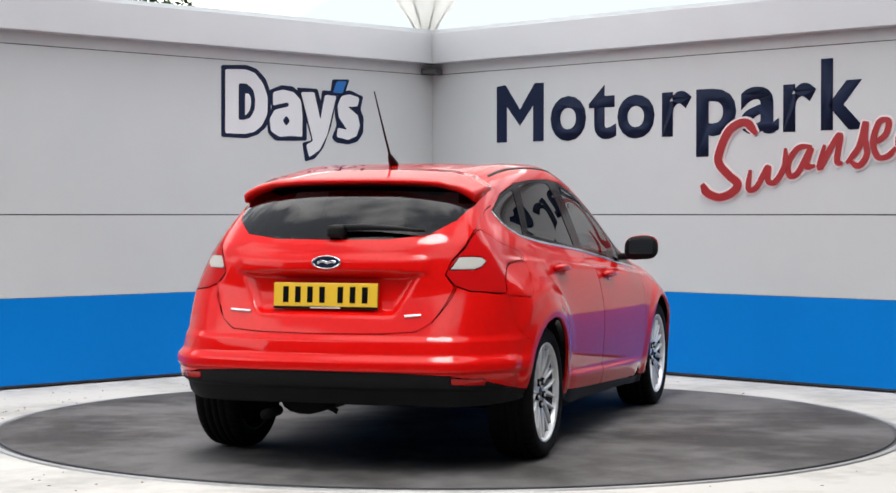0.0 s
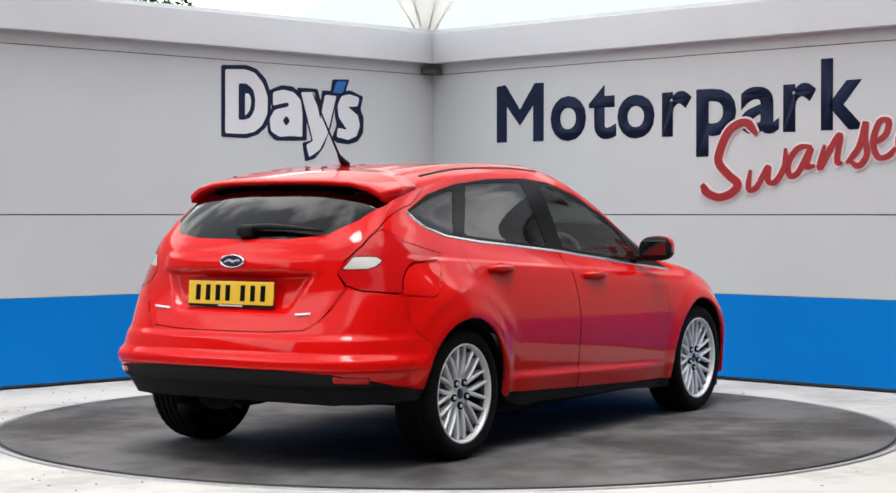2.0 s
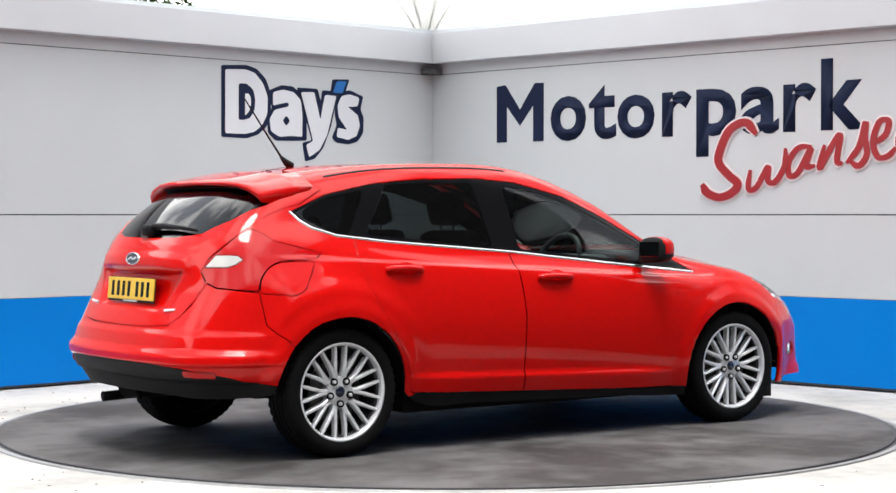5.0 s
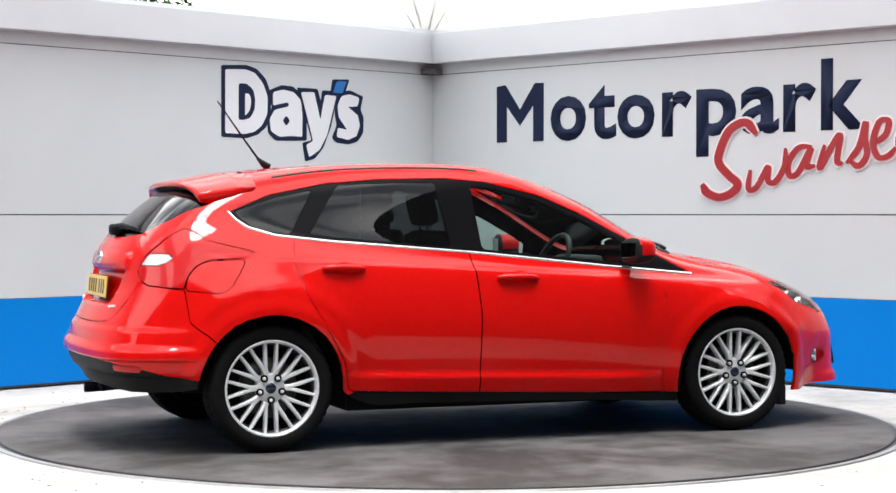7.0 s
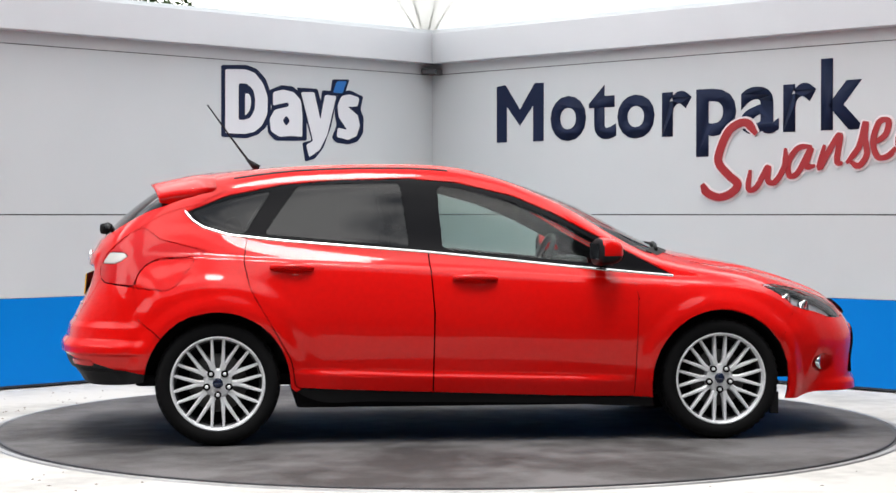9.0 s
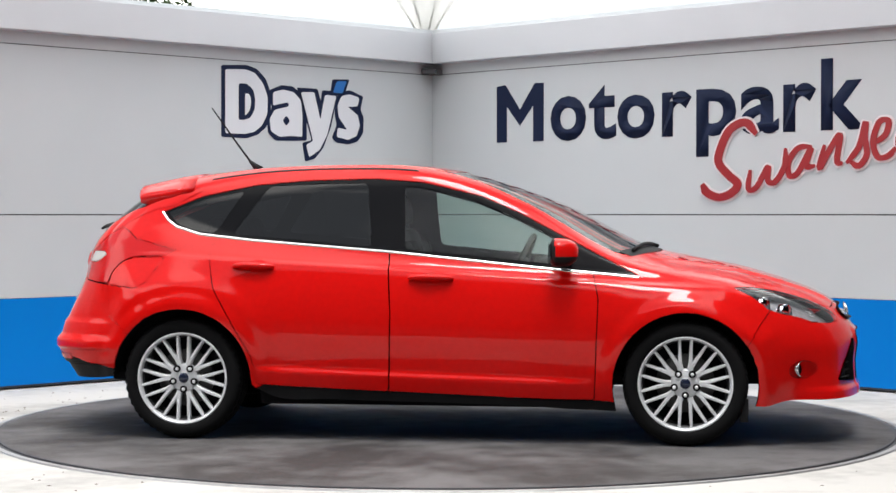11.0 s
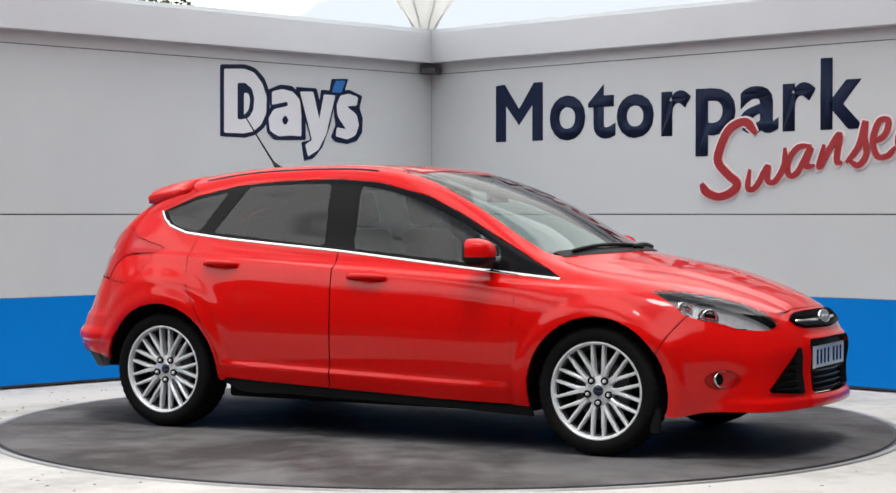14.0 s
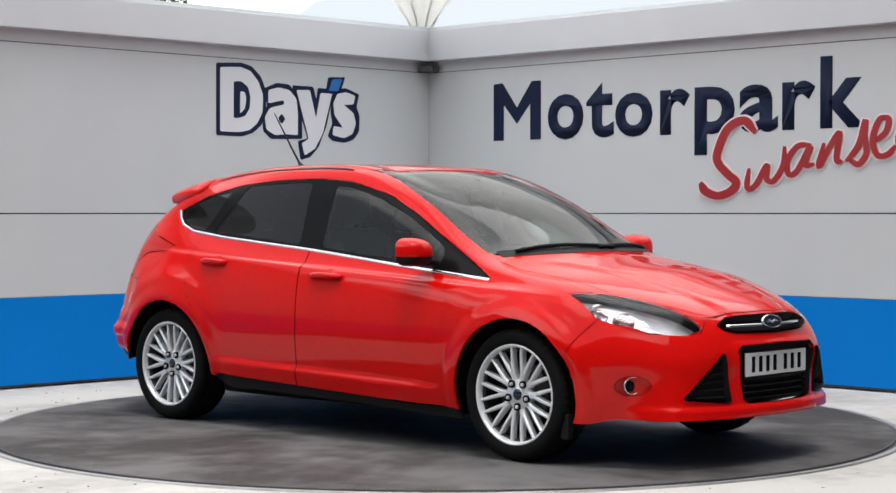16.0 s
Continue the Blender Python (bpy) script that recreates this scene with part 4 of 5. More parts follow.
def build_interior(car):
    for y in (-0.36, 0.36):
        seat(car, -0.16, y)
    bm = bmesh.new()
    rounded_block(bm, (0.50, 1.20, 0.18), (-0.78, 0, 0.48), 0.05)
    bench = part("rear_seat", bm, M_SEAT, car, "dark cloth rear bench", smooth=True)
    bm = bmesh.new()
    rounded_block(bm, (0.14, 1.22, 0.55), (0, 0, 0.27), 0.05, pose(-1.02, 0, 0.52, 0, -20, 0))
    part("backrest", bm, M_SEAT, bench, smooth=True)
    for y in (-0.38, 0.0, 0.38):
        bm = bmesh.new()
        rounded_block(bm, (0.08, 0.25, 0.15), (0, y, 0.62), 0.035, pose(-1.02, 0, 0.52, 0, -20, 0))
        part("headrest", bm, M_SEAT, bench, smooth=True)
    bm = bmesh.new()
    vs = box(bm, 0.55, -0.70, 0.62, 1.08, 0.70, 0.905, 0.05)
    for v in bm.verts:
        if v.co.x > 0.9:
            v.co.z -= 0.02
    rounded_block(bm, (0.16, 0.34, 0.07), (0.60, -0.36, 0.93), 0.03)
    rounded_block(bm, (0.14, 0.30, 0.05), (0.66, 0.0, 0.915), 0.02)
    rounded_block(bm, (0.8, 0.20, 0.25), (0.25, 0, 0.45), 0.04)
    part("dashboard", bm, M_DASH, car, "dark grey dashboard", smooth=True)
    m = pose(0.43, -0.36, 0.905, 0, -66, 0)
    bm = bmesh.new()
    pts = [m @ Vector((0.185 * math.cos(a), 0.185 * math.sin(a), 0)) for a in (2 * math.pi * i / 36 for i in range(37))]
    tube(bm, pts, 0.016, 8)
    wheel = part("steering_wheel", bm, M_DASH, car, "dark three-spoke steering wheel", smooth=True)
    bm = bmesh.new()
    rounded_block(bm, (0.12, 0.15, 0.05), (0, 0, -0.01), 0.02, m)
    for a in (90, -90, 180):
        rounded_block(bm, (0.13, 0.035, 0.018), (0.11, 0, -0.005), 0.006, m @ pose(0, 0, 0, 0, 0, a))
    tube(bm, [m @ Vector((0, 0, -0.02)), m @ Vector((0, 0, -0.25))], 0.03, 10)
    part("wheel_boss", bm, M_DASH, wheel, smooth=True)
    bm = bmesh.new()
    rounded_block(bm, (0.03, 0.22, 0.06), (0.34, 0, 1.285), 0.012)
    tube(bm, [(0.345, 0, 1.30), (0.30, 0, 1.37)], 0.012, 8)
    part("rear_view_mirror", bm, M_GLOSSBLACK, car, "black rear-view mirror")
    bm = bmesh.new()
    box(bm, -1.75, -0.74, 0.30, 1.15, 0.74, 0.36, 0.02)
    box(bm, -1.80, -0.66, 0.36, -1.10, 0.66, 0.86, 0.03)
    part("cabin_floor", bm, M_INNER, car, "dark carpeted cabin floor")
    # floor pan and wheel wells
    bm = bmesh.new()
    box(bm, -0.92, -0.80, 0.185, 0.92, 0.80, 0.30, 0.02)
    box(bm, -2.0, -0.60, 0.30, 2.10, 0.60, 0.38, 0.03)
    tube(bm, [(-2.0, 0.12, 0.31), (-1.7, 0.12, 0.31)], 0.12, 14, 0.5)
    tube(bm, [(-1.32, -0.70, 0.30), (-1.32, 0.70, 0.30)], 0.05, 10)
    tube(bm, [(1.32, -0.70, 0.30), (1.32, 0.70, 0.30)], 0.04, 10)
    part("floor_pan", bm, M_INNER, car, "dark floor pan and silencer")
    bm = bmesh.new()
    tube(bm, [(-1.90, 0.30, 0.255), (-2.055, 0.30, 0.248)], 0.026, 14)
    part("tailpipe", bm, M_INNER, car, "dark tailpipe", smooth=True)
    bm = bmesh.new()
    tube(bm, [(-1.98, -0.02, 0.315), (-2.02, -0.02, 0.285), (-2.01, -0.05, 0.27)], 0.014, 8)
    part("towing_eye", bm, M_INNER, car, "dark towing eye")
    for side in (-1, 1):
        for wx in (REAR_X, FRONT_X):
            bm = bmesh.new()
            rows = []
            for i in range(25):
                a = radians(3 + 174 * i / 24)
                c, s = math.cos(a), math.sin(a)
                rows.append([bm.verts.new((wx + r * c, side * y, 0.316 + r * s)) for r, y in ((0.378, 0.868), (0.382, 0.80), (0.38, 0.56), (0.1, 0.55))])
            for p, q in zip(rows, rows[1:]):
                for k in range(3):
                    bm.faces.new((p[k], p[k + 1], q[k + 1], q[k]))
            bmesh.ops.recalc_face_normals(bm, faces=bm.faces)
            part("wheel_arch_liner", bm, M_INNER, car, "black wheel arch liner", smooth=True)
        bm = bmesh.new()
        box(bm, 1.60, side * 0.84 - 0.02, 0.13, 1.645, side * 0.84 + 0.02, 0.25, 0.006)
        part("air_deflector", bm, M_BLACK, car, "black air deflector before the wheel")


def build_headlamp(car, found, side):
    """The lamp's bowl, projectors and chrome trim behind the clear lens."""
    faces = found["headlamp"]
    hl = panel("headlamp_bowl", panel_bmesh("bowl", faces, side, depth=0, push=-0.060), M_REFLECTOR, car, "bright headlamp bowl")
    for (x, z), r in (((1.735, 0.745), 0.042), ((1.85, 0.703), 0.046)):
        p, n = surface_at("side", (x, z), -0.045, side)
        fwd = Vector((0.80, side * 0.58, 0.05)).normalized()
        m = Matrix.Translation(p) @ fwd.to_track_quat("Z", "Y").to_matrix().to_4x4()
        bm = bmesh.new()
        lathe(bm, [(r + 0.006, -0.01), (r + 0.006, 0.022), (r, 0.024), (r * 0.9, 0.005), (r * 0.4, -0.012), (0.0, -0.014)], 24, "Z")
        bmesh.ops.transform(bm, matrix=m, verts=bm.verts)
        part("lamp_reflector", bm, M_CHROME, hl, "chrome reflector", smooth=True)
    bm = strip_on_skin("front", [(.690, .806), (.640, .797), (.577, .776), (.505, .733), (.462, .678)], 0.012, -0.006, side)
    part("lamp_brow", bm, M_GLOSSBLACK, hl, "black brow in the lamp", smooth=True)


def build_grilles(car):
    for k in range(4):
        z = 0.318 + k * 0.030
        bm = bmesh.new()
        pts = [surface_at("front", (abs(y), z), -0.022, 1 if y >= 0 else -1)[0] for y in np.linspace(-0.27, 0.27, 13)]
        tube(bm, pts, 0.011, 8, 0.55)
        part("slat", bm, M_GLOSSBLACK, car, "gloss black grille slat", smooth=True)
    bm = bmesh.new()
    pts = [surface_at("front", (abs(y), 0.660), -0.004, 1 if y >= 0 else -1)[0] for y in np.linspace(-0.315, 0.315, 17)]
    tube(bm, pts, 0.013, 10, 0.8)
    part("grille_bar", bm, M_CHROME, car, "chrome bar across the upper grille", smooth=True)
    for side in (-1, 1):
        for k in range(5):
            z = 0.335 + k * 0.036
            f = (z - 0.32) / 0.22
            y0, y1 = 0.365 + 0.03 * f, 0.580 - 0.19 * f
            if y1 - y0 < 0.02:
                continue
            bm = bmesh.new()
            tube(bm, [surface_at("front", (y, z), -0.020, side)[0] for y in np.linspace(y0, y1, 6)], 0.008, 6, 0.6)
            part("slat", bm, M_BLACK, car, "black intake slat")
        p, n = surface_at("front", (0.735, 0.392), -0.022, side)
        m = Matrix.Translation(p) @ Vector((0.86, side * 0.5, 0)).to_track_quat("Z", "Y").to_matrix().to_4x4()
        bm = bmesh.new()
        lathe(bm, [(0.044, -0.01), (0.044, 0.010), (0.040, 0.014), (0.036, 0.004), (0.028, -0.012), (0.0, -0.018)], 28, "Z")
        bmesh.ops.transform(bm, matrix=m, verts=bm.verts)
        ring = part("fog_lamp_ring", bm, M_CHROME, car, "chrome fog lamp ring", smooth=True)
        bm = bmesh.new()
        lathe(bm, [(0.0, 0.008), (0.018, 0.006), (0.028, 0.001), (0.030, -0.008)], 24, "Z")
        bmesh.ops.transform(bm, matrix=m, verts=bm.verts)
        part("fog_lamp_lens", bm, M_GLOSSBLACK, ring, "dark fog lamp lens", smooth=True)


def build_car():
    car = new("car")
    tagged(car, "glossy red five-door hatchback with silver alloy wheels on the turntable", "car")
    found = skin_mesh()
    for name, (material, across, part_name, label) in PANELS.items():
        faces = found.get(name, [])
        if not faces:
            continue
        for side in ((0,) if across else (-1, 1)):
            glazed = name in GLAZED or name == "headlamp"
            deep = name in ("lower_grille", "upper_grille", "side_grille", "fog_lamp")
            made = panel_bmesh(name, faces, side, inset=0.0 if deep or glazed else 0.0030, depth=0.004 if glazed else (-0.045 if deep and name != "fog_lamp" else -0.02 if deep else 0.016))
            ob = panel(part_name, made, material, car, label)
            if glazed:
                ob.visible_shadow = False
    # dark shell: inner trim, and painted shade behind the panel gaps
    rest = [f for n, fs in found.items() if n not in GLAZED and n not in ("hole", "headlamp", "fog_lamp", "roof", "lower_grille", "upper_grille", "side_grille") for f in fs]
    panel("inner_lining", panel_bmesh("lining", rest, 0, depth=0, push=-0.021), M_INNER, car, "dark inner lining")
    panel("headlining", panel_bmesh("lining", found["roof"], 0, depth=0, push=-0.024), M_LINING, car, "pale headlining")
    first = build_wheel()
    first.parent = car
    first.matrix_basis = pose(REAR_X, -0.770, WHEEL_Z)
    for x, y, a in ((FRONT_X, -0.775, 0), (REAR_X, 0.770, 180), (FRONT_X, 0.775, 180)):
        copy_thing(first, pose(x, y, WHEEL_Z, 0, 0, a))
    for side in (-1, 1):
        build_mirror(car, side)
        build_handle(car, -1.05, -0.835, 0.912, side)
        build_handle(car, -0.105, 0.122, 0.855, side)
        build_headlamp(car, found, side)
        chrome = [(-1.492, 1.207), (-1.455, 1.163), (-1.40, 1.126), (-1.267, 1.086), (-.972, 1.053), (-.222, .994), (.542, .916), (1.085, .866)]
        part("chrome_strip", strip_on_skin("side", chrome, 0.0135, 0.004, side), M_CHROME, car, "bright chrome strip under the windows", smooth=True)
        gutter = [(-1.24, .548), (-.9, .548), (-.5, .556), (-.1, .560)]
        part("roof_strip", strip_on_skin("top", gutter, 0.014, 0.0015, side), M_BLACK, car, "thin black strip along the roof edge", smooth=True)
    build_spoiler(car)
    build_grilles(car)
    build_plate(car, True)
    build_plate(car, False)
    p, n = surface_at("back", (0.0, 0.965), 0.002, 1)
    oval_badge(car, Matrix.Translation(p) @ pose(0, 0, 0, 82, 0, -90))
    p, n = surface_at("front", (0.0, 0.664), 0.012, 1)
    oval_badge(car, Matrix.Translation(p) @ pose(0, 0, 0, 74, 0, 90), 0.082, 0.035)
    # small model badges as plain bars
    for y0, y1, z, sd in ((0.375, 0.485, 0.735, 1), (0.395, 0.470, 0.722, -1)):
        bm = bmesh.new()
        a, b = surface_at("back", (y0, z), 0.004, sd)[0], surface_at("back", (y1, z + 0.006), 0.004, sd)[0]
        tube(bm, [a, a.lerp(b, 0.5), b], 0.008, 6, 0.8)
        part("model_badge", bm, M_ALLOY, car, "small chrome badge bar")
    # aerial
    bm = bmesh.new()
    tube(bm, [(-1.10, 0, 1.448), (-1.13, 0, 1.468), (-1.165, 0, 1.50)], 0.020, 10, 0.9, taper=[1.3, 1.0, 0.4])
    aerial = part("aerial", bm, M_BLACK, car, "black roof aerial leaning back", smooth=True)
    bm = bmesh.new()
    tube(bm, [(-1.155, 0, 1.49), (-1.23, 0, 1.59), (-1.385, 0, 1.805)], 0.0055, 8, taper=[1.2, 1.0, 0.6])
    part("aerial_rod", bm, M_BLACK, aerial)
    # wipers
    bm = bmesh.new()
    pts = [surface_at("back", (abs(y), z), 0.022, -1 if y < 0 else 1)[0] for y, z in ((0.0, 1.112), (-0.15, 1.118), (-0.30, 1.112), (-0.44, 1.100))]
    tube(bm, pts, 0.011, 8, taper=[1.6, 1.5, 1.0, 0.6])
    wiper = part("rear_wiper", bm, M_BLACK, car, "black rear wiper", smooth=True)
    bm = bmesh.new()
    p = surface_at("back", (0.0, 1.102), 0.0, 1)[0]
    rounded_block(bm, (0.07, 0.085, 0.06), (p.x - 0.012, -0.02, p.z + 0.01), 0.02)
    part("wiper_hub", bm, M_BLACK, wiper, smooth=True)
    for y0, y1, x0, x1 in ((-0.54, 0.10, 1.045, 1.165), (0.50, -0.02, 1.055, 1.165)):
        bm = bmesh.new()
        pts = []
        for i in range(9):
            f = i / 8
            y = y0 + (y1 - y0) * f
            x = x0 + (x1 - x0) * f
            q, n = surface_at("top", (x, abs(y)), 0.014, 1 if y >= 0 else -1)
            pts.append(q)
        tube(bm, pts, 0.010, 8)
        part("wiper", bm, M_BLACK, car, "black windscreen wiper", smooth=True)
    bm = bmesh.new()
    rows = []
    for y in np.linspace(-0.62, 0.62, 25):
        f = abs(y) / 0.62
        x = 1.19 - 0.16 * f ** 2
        rows.append([bm.verts.new((xx, y, surface_at("top", (xx, abs(y)), o, 1)[0].z)) for xx, o in ((x - 0.06, 0.002), (x, 0.004), (x + 0.012, 0.003))])
    for r, s in zip(rows, rows[1:]):
        for k in range(2):
            bm.faces.new((r[k], r[k + 1], s[k + 1], s[k]))
    bmesh.ops.recalc_face_normals(bm, faces=bm.faces)
    part("scuttle", bm, M_BLACK, car, "black plastic scuttle panel")
    build_interior(car)
    return car


# ---- signs on the walls ----
LEFT_SIGN = Matrix(((S, 0, S, CORNER.x), (S, 0, -S, CORNER.y), (0, 1, 0, 0), (0, 0, 0, 1)))      # x towards the corner, y up, z out of the wall
LETTERS = (
    ("M", 0.748, 1.259, 1.773, 2.236), ("o", 1.332, 1.700, 1.765, 2.118), ("t", 1.729, 2.003, 1.768, 2.187), ("o", 2.015, 2.375, 1.765, 2.098),
    ("r", 2.446, 2.721, 1.770, 2.106), ("p", 2.764, 3.122, 1.613, 2.107), ("a", 3.158, 3.491, 1.765, 2.104), ("r", 3.526, 3.799, 1.772, 2.111),
    ("k", 3.838, 4.195, 1.773, 2.268))


def sheet(bm, thick=0.002):
    """Give flat vinyl a little thickness and rest it on the wall."""
    r = bmesh.ops.extrude_face_region(bm, geom=list(bm.faces))
    bmesh.ops.translate(bm, vec=(0, 0, thick), verts=[g for g in r["geom"] if isinstance(g, bmesh.types.BMVert)])
    bmesh.ops.recalc_face_normals(bm, faces=bm.faces)


CAPITAL = ((0, 0), (0, .98), (.19, 1), (.5, .56), (.81, 1), (1, 1), (1, 0), (.78, 0), (.78, .62), (.5, .28), (.22, .62), (.22, 0))


def word_sign():
    sign = tagged(new("wall_lettering"), "large navy word Motorpark in vinyl on the pale wall", "sign")
    for ch, x0, x1, z0, z1 in LETTERS:
        if ch == "M":
            bm = bmesh.new()
            f = bm.faces.new([bm.verts.new((x0 + (x1 - x0) * a, z0 + (z1 - z0) * b, 0.001)) for a, b in CAPITAL])
            bmesh.ops.triangulate(bm, faces=[f])
            sheet(bm)
            bmesh.ops.transform(bm, matrix=RIGHT_WALL, verts=bm.verts)
            part("letter", bm, M_NAVY, sign)
            continue
        cu = bpy.data.curves.new("letter", "FONT")
        cu.body, cu.size, cu.offset, cu.resolution_u = ch, 1.0, 0.028, 4
        tmp = new("letter_source", cu)
        me = bpy.data.meshes.new_from_object(tmp.evaluated_get(bpy.context.evaluated_depsgraph_get()))
        bm = bmesh.new()
        bm.from_mesh(me)
        bpy.data.objects.remove(tmp)
        bpy.data.curves.remove(cu)
        bpy.data.meshes.remove(me)
        xs, ys = [v.co.x for v in bm.verts], [v.co.y for v in bm.verts]
        for v in bm.verts:
            v.co.x = x0 + (v.co.x - min(xs)) / (max(xs) - min(xs)) * (x1 - x0)
            v.co.y = z0 + (v.co.y - min(ys)) / (max(ys) - min(ys)) * (z1 - z0)
            v.co.z = 0.001
        sheet(bm)
        bmesh.ops.transform(bm, matrix=RIGHT_WALL, verts=bm.verts)
        part("letter", bm, M_NAVY, sign)
    return sign


SCRIPT = (
    "3.307,1.766 3.207,1.851 3.067,1.795 2.981,1.64 2.981,1.557 3.068,1.472 3.144,1.41 3.093,1.348 2.982,1.316 2.874,1.35 2.827,1.413",
    "3.253,1.51 3.238,1.376 3.308,1.387 3.405,1.528 3.406,1.431 3.469,1.422 3.546,1.533 3.555,1.658",
    "3.773,1.664 3.66,1.655 3.579,1.557 3.589,1.464 3.66,1.487 3.768,1.656 3.726,1.53 3.801,1.529",
    "3.875,1.673 3.834,1.512 3.917,1.637 3.999,1.737 3.977,1.564 4.022,1.54",
    "4.05,1.543 4.148,1.65 4.201,1.815 4.197,1.711 4.211,1.598 4.149,1.522 4.081,1.554",
    "4.251,1.667 4.352,1.725 4.378,1.817 4.308,1.815 4.26,1.686 4.295,1.581 4.375,1.583 4.435,1.639",
    "4.653,1.824 4.54,1.815 4.459,1.717 4.469,1.624 4.54,1.647 4.648,1.816 4.606,1.69 4.681,1.689")


def ribbon(points, width, z):
    """A flat brush stroke along a smooth line, with round ends."""
    pts = np.array([[float(c) for c in p.split(",")] for p in points.split()])
    line_pts = spline(pts, np.linspace(0, len(pts) - 1, (len(pts) - 1) * 7 + 1))
    bm = bmesh.new()
    rows = []
    n = len(line_pts)
    for i, p in enumerate(line_pts):
        d = line_pts[min(i + 1, n - 1)] - line_pts[max(i - 1, 0)]
        d = d / (np.hypot(*d) + 1e-9)
        w = width / 2 * (0.55 + 0.45 * min(1, min(i, n - 1 - i) / 4)) * (0.9 + 0.25 * abs(d[1]))
        rows.append([bm.verts.new((p[0] - d[1] * w * k, p[1] + d[0] * w * k, z + 0.00004 * i)) for k in (-1, 1)])
    for r, s in zip(rows, rows[1:]):
        bm.faces.new((r[0], r[1], s[1], s[0]))
    return bm


def script_sign():
    sign = tagged(new("wall_script"), "red brush-script word Swansea with a pale edge on the wall", "sign")
    for i, text in enumerate(SCRIPT):
        wide = 0.062 if i == 0 else 0.042
        for width, z, material, name in ((wide + 0.030, 0.0035, M_PALEPINK, "letter_edge"), (wide, 0.0110, M_SIGNRED, "letter")):
            bm = ribbon(text, width, z)
            sheet(bm)
            bmesh.ops.transform(bm, matrix=RIGHT_WALL, verts=bm.verts)
            part(name, bm, material, sign)
    return sign


SHAPES = (
    (0, "-2.237,2.319 -1.999,2.333 -1.896,2.31 -1.806,2.237 -1.755,2.129 -1.756,1.953 -1.804,1.863 -1.888,1.802 -2,1.772 -2.239,1.777"),
    (1, "-2.2,2.288 -2.008,2.299 -1.911,2.275 -1.833,2.199 -1.788,2.098 -1.792,1.966 -1.845,1.876 -1.92,1.824 -2.013,1.805 -2.202,1.806"),
    (2, "-2.073,2.187 -1.999,2.191 -1.934,2.15 -1.912,2.078 -1.92,1.99 -1.963,1.93 -2.028,1.911 -2.074,1.912"),
    (3, "-2.012,2.117 -1.968,2.111 -1.953,2.062 -1.966,1.989 -2.013,1.943"),
    (0, "-1.774,2.151 -1.65,2.196 -1.534,2.192 -1.437,2.129 -1.394,2.026 -1.391,1.772 -1.574,1.766 -1.709,1.763 -1.785,1.819 -1.799,1.951 -1.746,2.012"),
    (1, "-1.734,2.138 -1.631,2.162 -1.525,2.147 -1.451,2.084 -1.437,1.965 -1.438,1.8 -1.555,1.804 -1.67,1.793 -1.756,1.835 -1.769,1.93 -1.718,2.001 -1.573,2.034 -1.581,2.066 -1.735,2.035"),
    (2, "-1.64,1.921 -1.603,1.962 -1.566,1.921 -1.603,1.88"),
    (0, "-1.495,2.186 -1.278,2.185 -1.245,2.09 -1.231,2.176 -1.073,2.176 -1.077,2.1 -1.139,1.885 -1.22,1.716 -1.31,1.631 -1.409,1.606 -1.438,1.755 -1.339,1.776"),
    (1, "-1.452,2.151 -1.314,2.157 -1.251,1.941 -1.203,2.14 -1.081,2.138 -1.179,1.823 -1.26,1.7 -1.369,1.643 -1.399,1.738 -1.327,1.773"),
    (0, "-1.057,2.174 -0.934,2.19 -0.789,2.146 -0.82,2.042 -0.785,1.974 -0.79,1.85 -0.852,1.779 -0.956,1.753 -1.078,1.765 -1.129,1.802 -1.078,1.902 -1.098,1.993 -1.088,2.099"),
    (1, "-1.026,2.14 -0.934,2.158 -0.835,2.134 -0.852,2.064 -0.959,2.056 -0.852,1.994 -0.827,1.911 -0.863,1.825 -0.956,1.79 -1.078,1.811 -1.066,1.884 -0.966,1.872 -1.057,1.971 -1.069,2.062"),
    (0, "-1.122,2.268 -0.94,2.277 -0.996,2.142 -1.148,2.145"),
    (4, "-1.077,2.255 -0.971,2.261 -1.016,2.161 -1.118,2.162"))


def logo_sign():
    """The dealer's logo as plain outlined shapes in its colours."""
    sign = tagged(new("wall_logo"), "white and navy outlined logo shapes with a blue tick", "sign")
    for k, (kind, text) in enumerate(SHAPES):
        pts = [tuple(float(c) for c in p.split(",")) for p in text.split()]
        pts = rounded(pts, 0.035)
        bm = bmesh.new()
        f = bm.faces.new([bm.verts.new((x, z, 0.0012 + 0.0016 * (kind if kind < 4 else 1) + 0.0003 * (k // 4))) for x, z in pts])
        bmesh.ops.triangulate(bm, faces=[f])
        sheet(bm, 0.0012)
        bmesh.ops.transform(bm, matrix=LEFT_SIGN, verts=bm.verts)
        part("logo_shape", bm, (M_NAVY, M_SIGNWHITE, M_NAVY, M_SIGNWHITE, M_SIGNBLUE)[kind], sign)
    return sign


# ---- beyond the walls ----
def corner_bracket():
    bm = bmesh.new()
    rounded_block(bm, (0.12, 0.10, 0.045), (CORNER.x - 0.03, CORNER.y - 0.10, 2.385), 0.008)
    rounded_block(bm, (0.05, 0.06, 0.05), (CORNER.x + 0.06, CORNER.y - 0.10, 2.38), 0.008)
    tagged(part("corner_light", bm, M_JOINT), "small dark grey fitting under the fascia corner", "light fitting")


